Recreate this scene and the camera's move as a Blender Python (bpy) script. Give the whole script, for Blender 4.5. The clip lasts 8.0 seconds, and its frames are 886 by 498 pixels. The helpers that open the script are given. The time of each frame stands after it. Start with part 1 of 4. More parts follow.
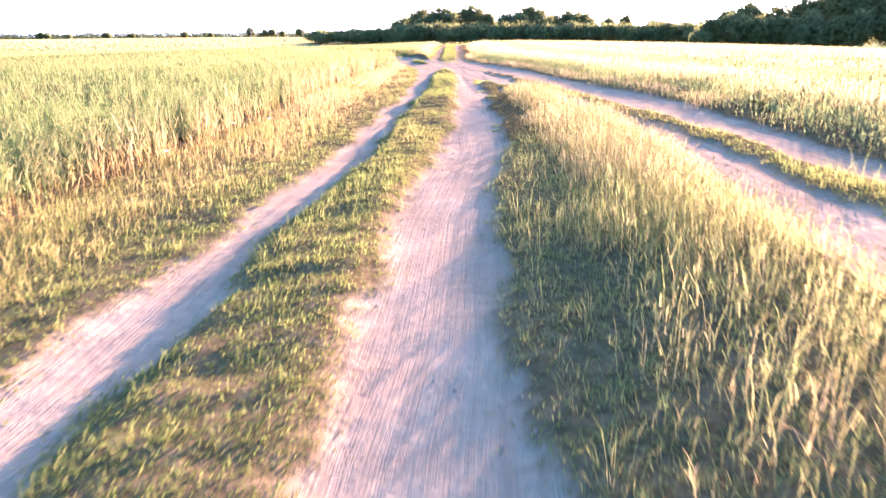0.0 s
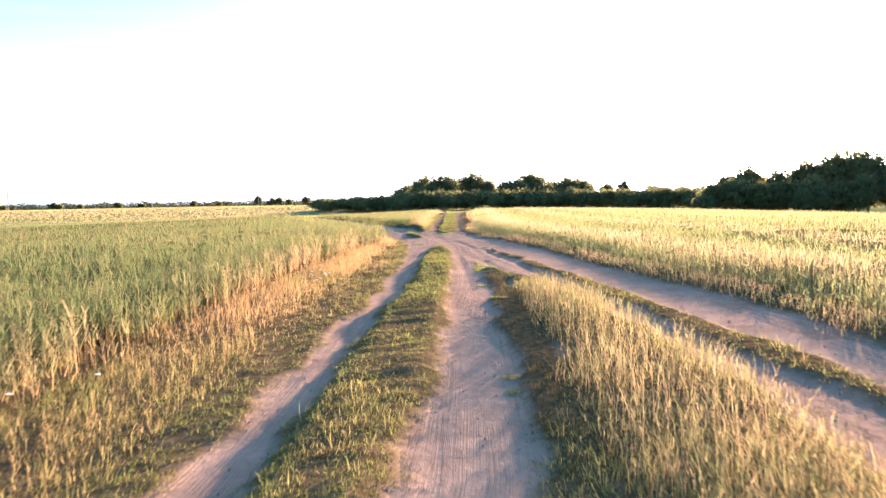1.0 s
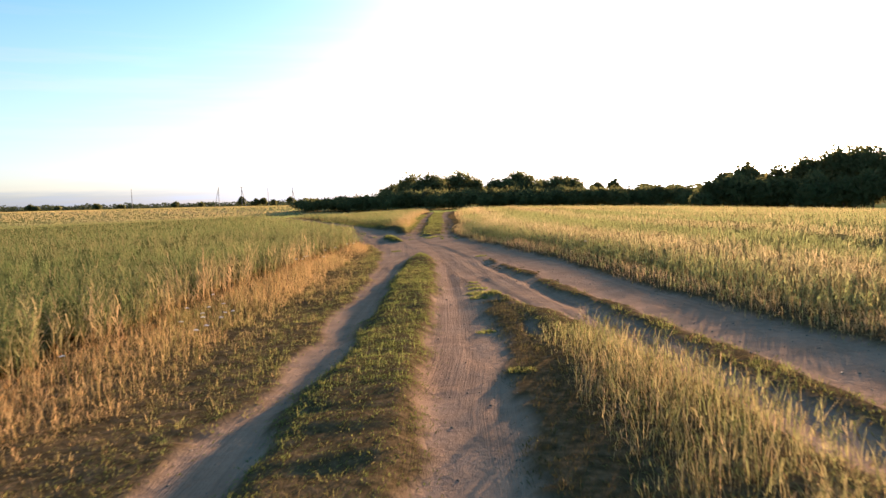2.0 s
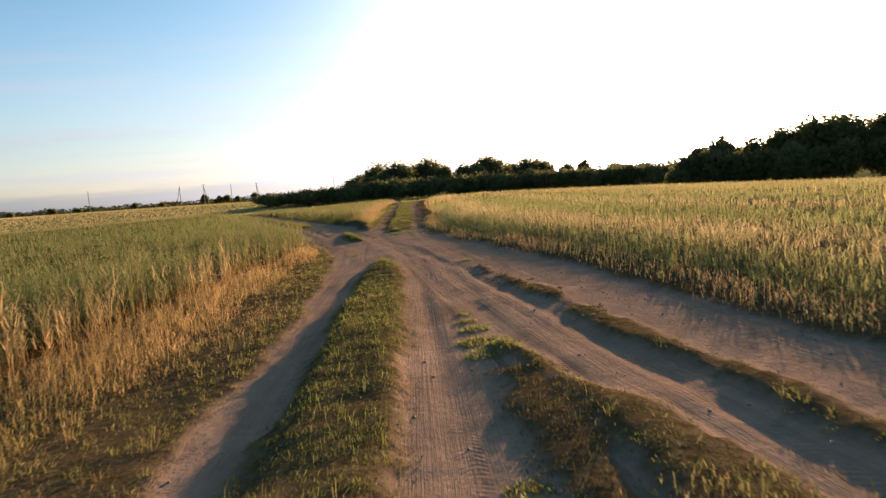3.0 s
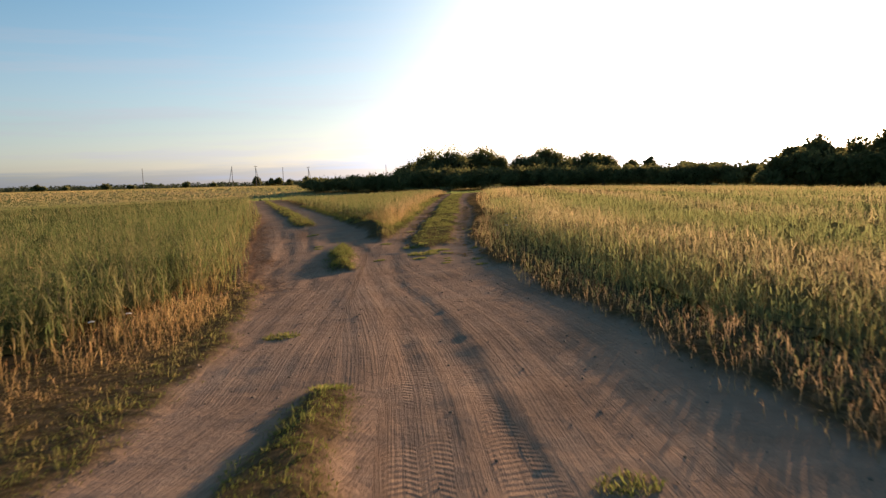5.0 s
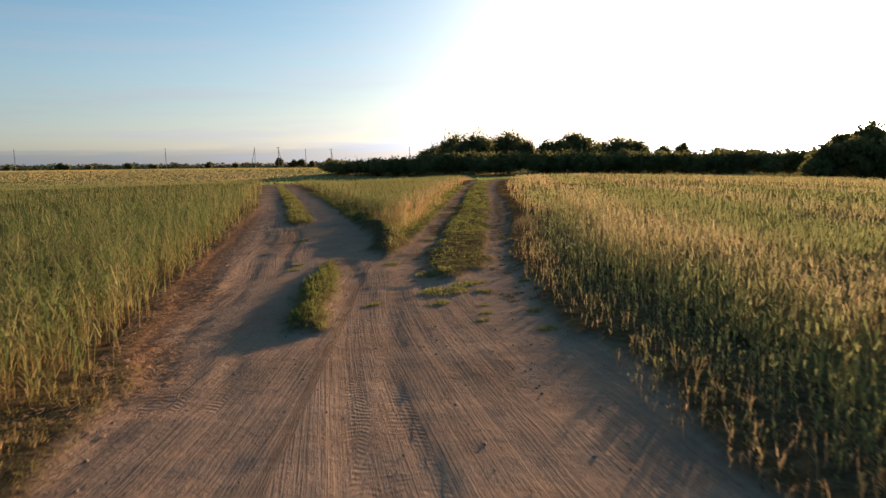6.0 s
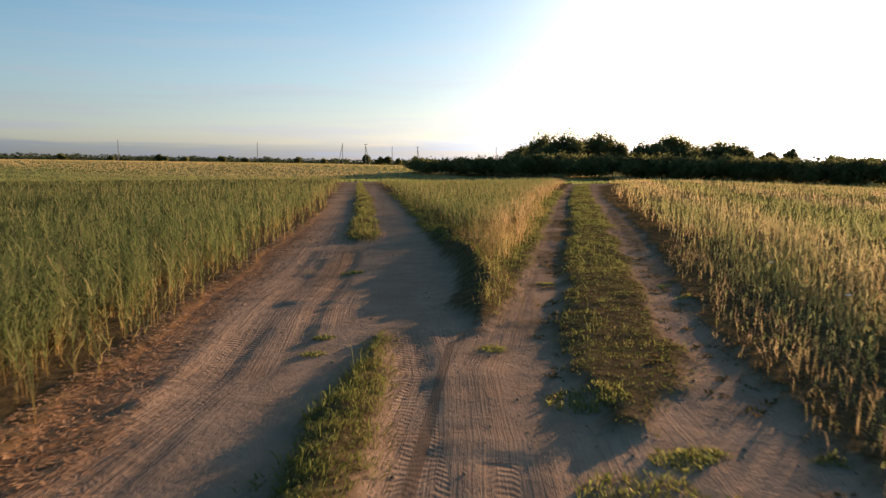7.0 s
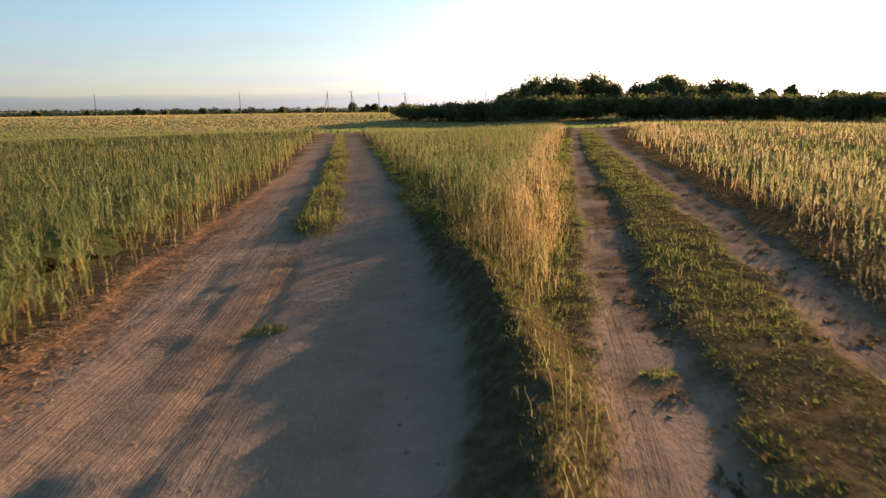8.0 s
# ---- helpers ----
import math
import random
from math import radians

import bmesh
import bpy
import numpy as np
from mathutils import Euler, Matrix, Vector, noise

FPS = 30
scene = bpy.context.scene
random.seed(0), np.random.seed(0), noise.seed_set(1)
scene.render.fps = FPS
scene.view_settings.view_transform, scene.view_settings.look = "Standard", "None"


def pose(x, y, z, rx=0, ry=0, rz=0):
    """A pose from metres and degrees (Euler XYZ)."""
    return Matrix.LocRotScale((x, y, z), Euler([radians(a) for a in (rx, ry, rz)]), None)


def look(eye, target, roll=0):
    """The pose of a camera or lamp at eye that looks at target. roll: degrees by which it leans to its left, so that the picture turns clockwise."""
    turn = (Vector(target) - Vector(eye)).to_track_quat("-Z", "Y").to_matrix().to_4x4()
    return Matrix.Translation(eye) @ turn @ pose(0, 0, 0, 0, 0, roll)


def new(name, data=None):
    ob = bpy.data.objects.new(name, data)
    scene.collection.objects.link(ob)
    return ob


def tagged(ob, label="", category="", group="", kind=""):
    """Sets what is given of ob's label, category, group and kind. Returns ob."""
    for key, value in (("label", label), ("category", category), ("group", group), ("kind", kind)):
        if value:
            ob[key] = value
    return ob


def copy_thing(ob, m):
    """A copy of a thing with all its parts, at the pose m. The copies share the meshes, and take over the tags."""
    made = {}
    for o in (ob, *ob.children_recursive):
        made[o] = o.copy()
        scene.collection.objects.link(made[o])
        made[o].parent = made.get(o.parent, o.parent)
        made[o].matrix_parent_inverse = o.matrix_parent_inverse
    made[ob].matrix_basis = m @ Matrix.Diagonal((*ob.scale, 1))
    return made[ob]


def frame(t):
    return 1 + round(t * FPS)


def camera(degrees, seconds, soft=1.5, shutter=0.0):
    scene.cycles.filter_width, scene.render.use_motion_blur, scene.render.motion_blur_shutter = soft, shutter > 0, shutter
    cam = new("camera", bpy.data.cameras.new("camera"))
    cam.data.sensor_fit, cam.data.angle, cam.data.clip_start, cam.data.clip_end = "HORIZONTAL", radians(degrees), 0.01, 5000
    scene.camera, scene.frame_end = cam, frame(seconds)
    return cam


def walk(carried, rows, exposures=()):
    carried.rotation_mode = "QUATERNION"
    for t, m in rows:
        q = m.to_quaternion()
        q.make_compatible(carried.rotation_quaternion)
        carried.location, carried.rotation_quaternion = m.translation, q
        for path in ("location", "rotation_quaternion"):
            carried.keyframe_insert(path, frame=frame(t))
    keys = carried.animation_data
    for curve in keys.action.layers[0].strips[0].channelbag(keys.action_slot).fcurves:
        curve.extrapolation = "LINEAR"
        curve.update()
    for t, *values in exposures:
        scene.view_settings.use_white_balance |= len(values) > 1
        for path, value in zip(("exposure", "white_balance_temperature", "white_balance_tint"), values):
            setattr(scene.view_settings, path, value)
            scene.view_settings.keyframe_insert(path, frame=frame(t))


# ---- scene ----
cam = camera(64.0, 8.0, 1.45, 0.15)
PATH = [
    (0, (0.0, 0.0, 1.719), (0.155, 1.905, 1.128), -1.2),
    (0.5, (0.654, 3.021, 1.814), (0.73, 4.986, 1.445), -1.6),
    (1, (0.85, 5.966, 1.906), (1.012, 7.954, 1.758), -1.7),
    (1.2, (0.934, 7.188, 1.862), (1.089, 9.178, 1.737), -2.4),
    (2.3, (1.697, 13.831, 1.663), (1.919, 15.809, 1.471), -2.4),
    (2.5, (1.785, 14.913, 1.607), (2.007, 16.888, 1.381), -4.7),
    (3, (2.073, 17.568, 1.644), (2.349, 19.54, 1.457), -4.5),
    (3.5, (2.409, 20.35, 1.607), (2.644, 22.328, 1.424), -5.0),
    (4, (2.827, 23.397, 1.559), (3.107, 25.361, 1.307), -5.2),
    (4.5, (3.191, 26.283, 1.517), (3.397, 28.265, 1.347), -3.4),
    (4.7, (3.342, 27.475, 1.471), (3.509, 29.458, 1.266), -2.9),
    (5.8, (3.795, 33.528, 1.57), (3.88, 35.516, 1.367), -1.0),
    (6, (3.78, 34.63, 1.605), (3.847, 36.614, 1.357), -1.3),
    (6.5, (3.658, 37.294, 1.635), (3.59, 39.283, 1.439), -1.0),
    (7, (3.372, 40.342, 1.587), (3.208, 42.32, 1.341), 0.2),
    (7.5, (3.169, 42.936, 1.651), (3.01, 44.903, 1.33), -1.5),
    (8, (2.922, 45.883, 1.632), (2.781, 47.839, 1.238), -1.4),
]
walk(cam, [(t, look(eye, target, roll)) for t, eye, target, roll in PATH],
     [(0, 4.4, 5300, 32), (0.5, 3.95, 5350, 29), (1.2, 3.25, 5650, 20), (2.3, 2.05, 6500, 15), (2.5, 1.95, 6600, 15), (4.7, 1.55, 6600, 14), (6.5, 1.45, 6400, 11), (8.0, 1.85, 6500, 13)])

# ---- world, sun, exposure ----
SUN_AZ, SUN_EL = 31.0, 6.6
world = bpy.data.worlds.new("world")
scene.world = world
world.use_nodes = True
wn, wl = world.node_tree.nodes, world.node_tree.links
sky = wn.new("ShaderNodeTexSky")
sky.sky_type = "NISHITA"
sky.sun_disc = False
sky.sun_elevation, sky.sun_rotation = radians(SUN_EL), radians(SUN_AZ)
sky.air_density, sky.dust_density, sky.ozone_density = 0.85, 0.8, 2.4
# thin pale cloud bank low over the horizon
sky_way = wn.new("ShaderNodeTexCoord").outputs["Generated"]
cloud_map = wn.new("ShaderNodeMapping")
cloud_map.inputs["Scale"].default_value = (2.2, 2.2, 34)
cloud = wn.new("ShaderNodeTexNoise")
cloud.inputs["Scale"].default_value, cloud.inputs["Detail"].default_value, cloud.inputs["Roughness"].default_value = 1.6, 6, 0.6
cloud_cut = wn.new("ShaderNodeMapRange")
cloud_cut.inputs[1].default_value, cloud_cut.inputs[2].default_value, cloud_cut.inputs[3].default_value, cloud_cut.inputs[4].default_value = 0.48, 0.64, 0.6, 0.95
height = wn.new("ShaderNodeSeparateXYZ")
low = wn.new("ShaderNodeMapRange")
low.inputs[1].default_value, low.inputs[2].default_value, low.inputs[3].default_value, low.inputs[4].default_value = 0.02, 0.3, 1, 0
both = wn.new("ShaderNodeMath")
both.operation = "MULTIPLY"
grey = wn.new("ShaderNodeHueSaturation")
grey.inputs["Saturation"].default_value, grey.inputs["Value"].default_value = 0.22, 1.0
tint = wn.new("ShaderNodeMix")
tint.data_type, tint.blend_type = "RGBA", "MULTIPLY"
tint.inputs[0].default_value, tint.inputs[7].default_value = 1.0, (0.96, 0.965, 1.06, 1)
clear = wn.new("ShaderNodeHueSaturation")
clear.inputs["Hue"].default_value, clear.inputs["Saturation"].default_value, clear.inputs["Value"].default_value = 0.486, 1.14, 1.18
veil = wn.new("ShaderNodeMix")
veil.data_type = "RGBA"
for a, c in ((sky_way, cloud_map.inputs[0]), (cloud_map.outputs[0], cloud.inputs["Vector"]), (cloud.outputs["Fac"], cloud_cut.inputs[0]), (sky_way, height.inputs[0]), (height.outputs[2], low.inputs[0]),
             (cloud_cut.outputs[0], both.inputs[0]), (low.outputs[0], both.inputs[1]), (both.outputs[0], veil.inputs[0]), (sky.outputs[0], clear.inputs["Color"]), (clear.outputs[0], veil.inputs[6]), (sky.outputs[0], grey.inputs["Color"]),
             (grey.outputs[0], tint.inputs[6]), (tint.outputs[2], veil.inputs[7]), (veil.outputs[2], wn["Background"].inputs[0])):
    wl.new(a, c)
bank_cut = wn.new("ShaderNodeMapRange")
bank_cut.interpolation_type = "SMOOTHSTEP"
bank_cut.inputs[1].default_value, bank_cut.inputs[2].default_value, bank_cut.inputs[3].default_value, bank_cut.inputs[4].default_value = -0.008, 0.008, 1, 0
uneven = wn.new("ShaderNodeMath")
uneven.operation = "MULTIPLY_ADD"
uneven.inputs[1].default_value = -0.045
bank_amount = wn.new("ShaderNodeMath")
bank_amount.operation = "MULTIPLY"
bank_amount.inputs[1].default_value = 0.85
bank = wn.new("ShaderNodeMix")
bank.data_type, bank.blend_type = "RGBA", "MULTIPLY"
bank.inputs[7].default_value = (0.62, 0.73, 0.9, 1)
for a, c in ((cloud.outputs["Fac"], uneven.inputs[0]), (height.outputs[2], uneven.inputs[2]), (uneven.outputs[0], bank_cut.inputs[0]), (bank_cut.outputs[0], bank_amount.inputs[0]), (bank_amount.outputs[0], bank.inputs[0]),
             (veil.outputs[2], bank.inputs[6]), (bank.outputs[2], wn["Background"].inputs[0])):
    wl.new(a, c)
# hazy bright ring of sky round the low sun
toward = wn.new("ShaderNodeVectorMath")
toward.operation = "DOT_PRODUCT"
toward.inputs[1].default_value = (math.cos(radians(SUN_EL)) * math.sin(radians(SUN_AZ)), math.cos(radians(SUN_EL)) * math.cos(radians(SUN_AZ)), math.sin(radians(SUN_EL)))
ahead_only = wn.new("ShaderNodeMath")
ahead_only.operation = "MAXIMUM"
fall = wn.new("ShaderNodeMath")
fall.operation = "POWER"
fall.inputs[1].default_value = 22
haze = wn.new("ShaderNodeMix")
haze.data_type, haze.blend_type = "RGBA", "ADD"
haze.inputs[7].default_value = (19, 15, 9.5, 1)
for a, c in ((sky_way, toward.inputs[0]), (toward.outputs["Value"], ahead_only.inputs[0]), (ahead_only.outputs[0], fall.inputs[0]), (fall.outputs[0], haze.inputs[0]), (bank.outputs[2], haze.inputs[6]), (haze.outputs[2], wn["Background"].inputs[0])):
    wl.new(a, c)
wn["Background"].inputs[1].default_value = 0.06
sun = new("sun", bpy.data.lights.new("sun", "SUN"))
sun.data.energy, sun.data.angle, sun.data.color = 3.75, radians(0.6), (1.0, 0.69, 0.43)
sun.matrix_world = look((0, 0, 0), (-math.sin(radians(SUN_AZ)), -math.cos(radians(SUN_AZ)), -math.tan(radians(SUN_EL))))

# ---- materials ----


def material(name):
    m = bpy.data.materials.new(name)
    m.use_nodes = True
    nt = m.node_tree
    return m, nt, nt.nodes["Principled BSDF"]


def node(nt, kind, **inputs):
    n = nt.nodes.new(kind)
    for key, value in inputs.items():
        n.inputs[key.replace("_", " ")].default_value = value
    return n


def math_node(nt, op, a, b):
    n = nt.nodes.new("ShaderNodeMath")
    n.operation = op
    for i, v in enumerate((a, b)):
        if isinstance(v, (int, float)):
            n.inputs[i].default_value = v
        else:
            nt.links.new(v, n.inputs[i])
    return n.outputs[0]


def ramp(nt, fac, stops):
    n = nt.nodes.new("ShaderNodeValToRGB")
    e = n.color_ramp.elements
    while len(e) < len(stops):
        e.new(0.5)
    for i, (p, c) in enumerate(stops):
        e[i].position, e[i].color = p, (*c, 1)
    nt.links.new(fac, n.inputs[0])
    return n.outputs[0]


def noise_tex(nt, scale, detail=4.0, rough=0.55, vec=None):
    n = node(nt, "ShaderNodeTexNoise", Scale=scale, Detail=detail, Roughness=rough)
    if vec is not None:
        nt.links.new(vec, n.inputs["Vector"])
    return n.outputs["Fac"]


def mix(nt, fac, a, b):
    n = nt.nodes.new("ShaderNodeMix")
    n.data_type = "RGBA"
    for sock, v in ((n.inputs[0], fac), (n.inputs[6], a), (n.inputs[7], b)):
        if isinstance(v, (int, float)):
            sock.default_value = v
        elif isinstance(v, tuple):
            sock.default_value = (*v, 1)
        else:
            nt.links.new(v, sock)
    return n.outputs[2]


def attribute(nt, name):
    n = nt.nodes.new("ShaderNodeAttribute")
    n.attribute_name = name
    return n.outputs["Fac"]


def position(nt):
    return nt.nodes.new("ShaderNodeNewGeometry").outputs["Position"]


def stretched(nt, vec, sx, sy, sz, turn=0.0):
    n = nt.nodes.new("ShaderNodeMapping")
    n.inputs["Scale"].default_value = (sx, sy, sz)
    n.inputs["Rotation"].default_value = (0, 0, radians(turn))
    nt.links.new(vec, n.inputs["Vector"])
    return n.outputs[0]


def make_ground_material():
    m, nt, p = material("sandy_soil")
    pos = position(nt)
    big, fine, grit = noise_tex(nt, 0.8, 5, 0.6, pos), noise_tex(nt, 9, 6, 0.65, pos), noise_tex(nt, 70, 3, 0.6, pos)
    sand = ramp(nt, math_node(nt, "ADD", math_node(nt, "MULTIPLY", big, 0.6), math_node(nt, "MULTIPLY", fine, 0.4)),
                [(0.3, (0.25, 0.158, 0.104)), (0.5, (0.36, 0.236, 0.16)), (0.7, (0.45, 0.31, 0.215))])
    sand = mix(nt, math_node(nt, "MULTIPLY", grit, 0.35), sand, (0.19, 0.13, 0.09))
    soil = ramp(nt, fine, [(0.3, (0.06, 0.042, 0.02)), (0.5, (0.105, 0.072, 0.036)), (0.7, (0.18, 0.12, 0.065))])
    meadow = ramp(nt, noise_tex(nt, 1.0, 5, 0.6, stretched(nt, pos, 0.012, 0.05, 0.05, 12)),
                  [(0.36, (0.17, 0.18, 0.055)), (0.5, (0.29, 0.25, 0.09)), (0.62, (0.4, 0.3, 0.13))])
    # grooves along the run of the wheels and chevron tyre prints
    comb = nt.nodes.new("ShaderNodeCombineXYZ")
    parts = nt.nodes.new("ShaderNodeSeparateXYZ")
    nt.links.new(pos, parts.inputs[0])
    nt.links.new(math_node(nt, "MULTIPLY", attribute(nt, "across"), 13.0), comb.inputs[0])
    nt.links.new(math_node(nt, "MULTIPLY", parts.outputs[1], 0.22), comb.inputs[1])
    grooves = noise_tex(nt, 1.0, 4, 0.6, comb.outputs[0])
    comb2 = nt.nodes.new("ShaderNodeCombineXYZ")
    nt.links.new(math_node(nt, "MULTIPLY", attribute(nt, "across"), 46.0), comb2.inputs[0])
    nt.links.new(math_node(nt, "MULTIPLY", parts.outputs[1], 0.6), comb2.inputs[1])
    grooves2 = noise_tex(nt, 1.0, 3, 0.6, comb2.outputs[0])
    off = math_node(nt, "ABSOLUTE", attribute(nt, "tyre"), 0.0)
    lug = math_node(nt, "SINE", math_node(nt, "ADD", math_node(nt, "MULTIPLY", parts.outputs[1], 92.0), math_node(nt, "ADD", math_node(nt, "MULTIPLY", off, 110.0), math_node(nt, "MULTIPLY", noise_tex(nt, 3, 2, 0.5, pos), 2.0))), 0.0)
    band = math_node(nt, "LESS_THAN", math_node(nt, "ABSOLUTE", math_node(nt, "SUBTRACT", off, 0.05), 0.0), 0.038)
    worn = ramp(nt, math_node(nt, "ADD", math_node(nt, "MULTIPLY", noise_tex(nt, 0.6, 2, 0.5, pos), 0.6), math_node(nt, "MULTIPLY", noise_tex(nt, 11, 3, 0.6, pos), 0.4)), [(0.45, (0, 0, 0)), (0.56, (1, 1, 1))])
    print_h = math_node(nt, "MULTIPLY", math_node(nt, "MULTIPLY", lug, band), worn)
    sand = mix(nt, math_node(nt, "MULTIPLY", ramp(nt, grooves, [(0.45, (0, 0, 0)), (0.7, (1, 1, 1))]), 0.4), sand, (0.18, 0.12, 0.085))
    # smooth tone for packed silt and for the shade painted across the lane
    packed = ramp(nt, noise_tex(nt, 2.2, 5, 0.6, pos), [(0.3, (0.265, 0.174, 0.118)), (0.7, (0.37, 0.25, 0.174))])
    sand = mix(nt, math_node(nt, "MULTIPLY", attribute(nt, "silt_and_shade"), 0.85), sand, packed)
    sand = mix(nt, math_node(nt, "MULTIPLY", attribute(nt, "litter"), 0.8), sand, mix(nt, fine, (0.16, 0.07, 0.03), (0.42, 0.21, 0.09)))
    near = mix(nt, attribute(nt, "sand"), soil, sand)
    nt.links.new(mix(nt, attribute(nt, "far"), near, meadow), p.inputs["Base Color"])
    p.inputs["Roughness"].default_value = 0.95
    p.inputs["Specular IOR Level"].default_value = 0.0
    b = node(nt, "ShaderNodeBump", Strength=0.9, Distance=0.03)
    rough_h = math_node(nt, "ADD", fine, math_node(nt, "MULTIPLY", grit, 0.3))
    rough_h = math_node(nt, "ADD", rough_h, math_node(nt, "MULTIPLY", math_node(nt, "ADD", math_node(nt, "ADD", math_node(nt, "MULTIPLY", grooves, 0.6), math_node(nt, "MULTIPLY", ramp(nt, grooves2, [(0.3, (0, 0, 0)), (0.68, (1, 1, 1))]), 0.2)), math_node(nt, "MULTIPLY", print_h, 0.16)), math_node(nt, "SUBTRACT", attribute(nt, "sand"), math_node(nt, "MULTIPLY", attribute(nt, "silt_and_shade"), 0.9))))
    rough_h = math_node(nt, "ADD", rough_h, math_node(nt, "MULTIPLY", noise_tex(nt, 26, 4, 0.7, pos), 0.35))
    nt.links.new(rough_h, b.inputs["Height"])
    nt.links.new(b.outputs[0], p.inputs["Normal"])
    return m


def make_plant_material(name, low, green, straw, through_light=0.5, foot_to=0.72):
    """Green at dry = 0, straw at dry = 1; low is the colour of the foot of the stems."""
    m, nt, p = material(name)
    out = nt.nodes["Material Output"]
    nt.nodes.remove(p)
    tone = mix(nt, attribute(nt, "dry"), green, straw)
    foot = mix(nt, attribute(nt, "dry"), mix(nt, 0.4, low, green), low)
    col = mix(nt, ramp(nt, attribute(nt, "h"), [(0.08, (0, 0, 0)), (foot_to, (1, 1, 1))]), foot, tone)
    col = mix(nt, math_node(nt, "MULTIPLY", noise_tex(nt, 0.7, 3, 0.6, position(nt)), 0.14), col, straw)
    # single blades and leaves differ in tone
    grain = ramp(nt, noise_tex(nt, 16, 3, 0.7, position(nt)), [(0.36, (1, 1, 1)), (0.56, (0, 0, 0))])
    col = mix(nt, math_node(nt, "MULTIPLY", grain, 0.6), col, mix(nt, 0.72, col, (0.03, 0.03, 0.012)))
    # a leaf throws back one part of the light and lets another through
    d, t, both_ways = nt.nodes.new("ShaderNodeBsdfDiffuse"), nt.nodes.new("ShaderNodeBsdfTranslucent"), nt.nodes.new("ShaderNodeAddShader")
    nt.links.new(mix(nt, 0.42, col, (0, 0, 0)), d.inputs[0])
    nt.links.new(mix(nt, 1 - through_light, col, (0, 0, 0)), t.inputs[0])
    nt.links.new(d.outputs[0], both_ways.inputs[0])
    nt.links.new(t.outputs[0], both_ways.inputs[1])
    nt.links.new(both_ways.outputs[0], out.inputs["Surface"])
    return m


def make_plain(name, a, b, scale, rough=0.8):
    m, nt, p = material(name)
    nt.links.new(ramp(nt, noise_tex(nt, scale, 5, 0.6, position(nt)), [(0.3, a), (0.7, b)]), p.inputs["Base Color"])
    p.inputs["Roughness"].default_value = rough
    return m


M_GROUND = make_ground_material()
M_OATS = make_plant_material("ripening_oats", (0.38, 0.2, 0.07), (0.115, 0.155, 0.048), (0.46, 0.3, 0.15), 0.68, 0.42)
# right field's oats are paler: glare from the low sun put into the colour
M_GLARE_OATS = make_plant_material("glare_pale_oats", (0.42, 0.225, 0.095), (0.18, 0.2, 0.068), (0.46, 0.32, 0.175), 0.92, 0.6)
# dark tones of this one hold the shade between the stalks
M_UNDER_SHADE = make_plant_material("shaded_lower_oats", (0.08, 0.07, 0.028), (0.105, 0.13, 0.045), (0.34, 0.23, 0.11), 0.4)
# lower growth of the right field, lightened for the same glare
M_GLARE_UNDER = make_plant_material("glare_pale_lower_oats", (0.3, 0.18, 0.08), (0.2, 0.19, 0.065), (0.42, 0.29, 0.15), 0.8)
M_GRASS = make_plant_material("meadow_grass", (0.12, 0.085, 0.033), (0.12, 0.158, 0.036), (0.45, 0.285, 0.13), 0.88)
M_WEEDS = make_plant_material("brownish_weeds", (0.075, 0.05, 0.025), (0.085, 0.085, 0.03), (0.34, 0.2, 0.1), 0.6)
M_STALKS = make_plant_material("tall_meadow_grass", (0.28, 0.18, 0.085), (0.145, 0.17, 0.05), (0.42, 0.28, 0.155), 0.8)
M_LEAVES = make_plant_material("tree_leaves", (0.08, 0.085, 0.035), (0.095, 0.105, 0.04), (0.17, 0.135, 0.06), 0.75)
M_WOODS = make_plant_material("far_woods", (0.05, 0.065, 0.035), (0.06, 0.08, 0.045), (0.11, 0.11, 0.06), 0.3)
M_BARK = make_plain("bark", (0.06, 0.045, 0.03), (0.13, 0.1, 0.07), 6)
M_POLE = make_plain("weathered_pole_wood", (0.12, 0.1, 0.085), (0.22, 0.19, 0.16), 5)
M_CERAMIC = make_plain("insulator_ceramic", (0.5, 0.48, 0.44), (0.62, 0.6, 0.55), 20, 0.25)
M_STRAW = make_plain("trodden_straw", (0.26, 0.115, 0.045), (0.5, 0.27, 0.12), 25)
M_CLOD = make_plain("soil_crumbs", (0.14, 0.1, 0.07), (0.27, 0.2, 0.14), 30)
M_PETAL = make_plain("white_petals", (0.72, 0.7, 0.62), (0.8, 0.79, 0.74), 40)

# ---- plan: x of each edge along y ----
RNG = np.random.default_rng(7)


def line(*pairs):
    a = np.array(pairs, float).reshape(-1, 2)
    return lambda y: np.interp(y, a[:, 0], a[:, 1])


OATS_L = line(-6, -4.8, 6.9, -3.73, 9.3, -3.4, 13, -2.7, 20.3, -1.9, 24.2, -1.47, 28, -1.02, 33, -.14, 36.8, .65, 40.3, 1.35,
              41.3, 1.02, 43.1, .62, 45.3, .16, 49.4, -.5, 54, -1.33, 58.8, -2.1, 67.6, -3.6, 102.8, -10.8, 135, -17.3)
A_L = line(-6, -3.3, 3.6, -2.09, 4.7, -1.9, 6.9, -1.5, 10.8, -.76, 12.9, -.48, 17.4, .1, 18.9, .48, 22.5, .83, 26.3, 1.3, 28.6, 1.43, 31, 1.6, 36, 1.78, 38.5, 1.67, 41, 1.3)
A_R = line(-6, -2.8, 2.7, -1.59, 3.7, -1.4, 6.7, -1.0, 10.7, -.17, 13, .11, 17.7, .65, 19.8, 1.04, 21.4, 1.26, 24.5, 1.58, 29.2, 2.07, 32.5, 2.45, 34.4, 2.95)
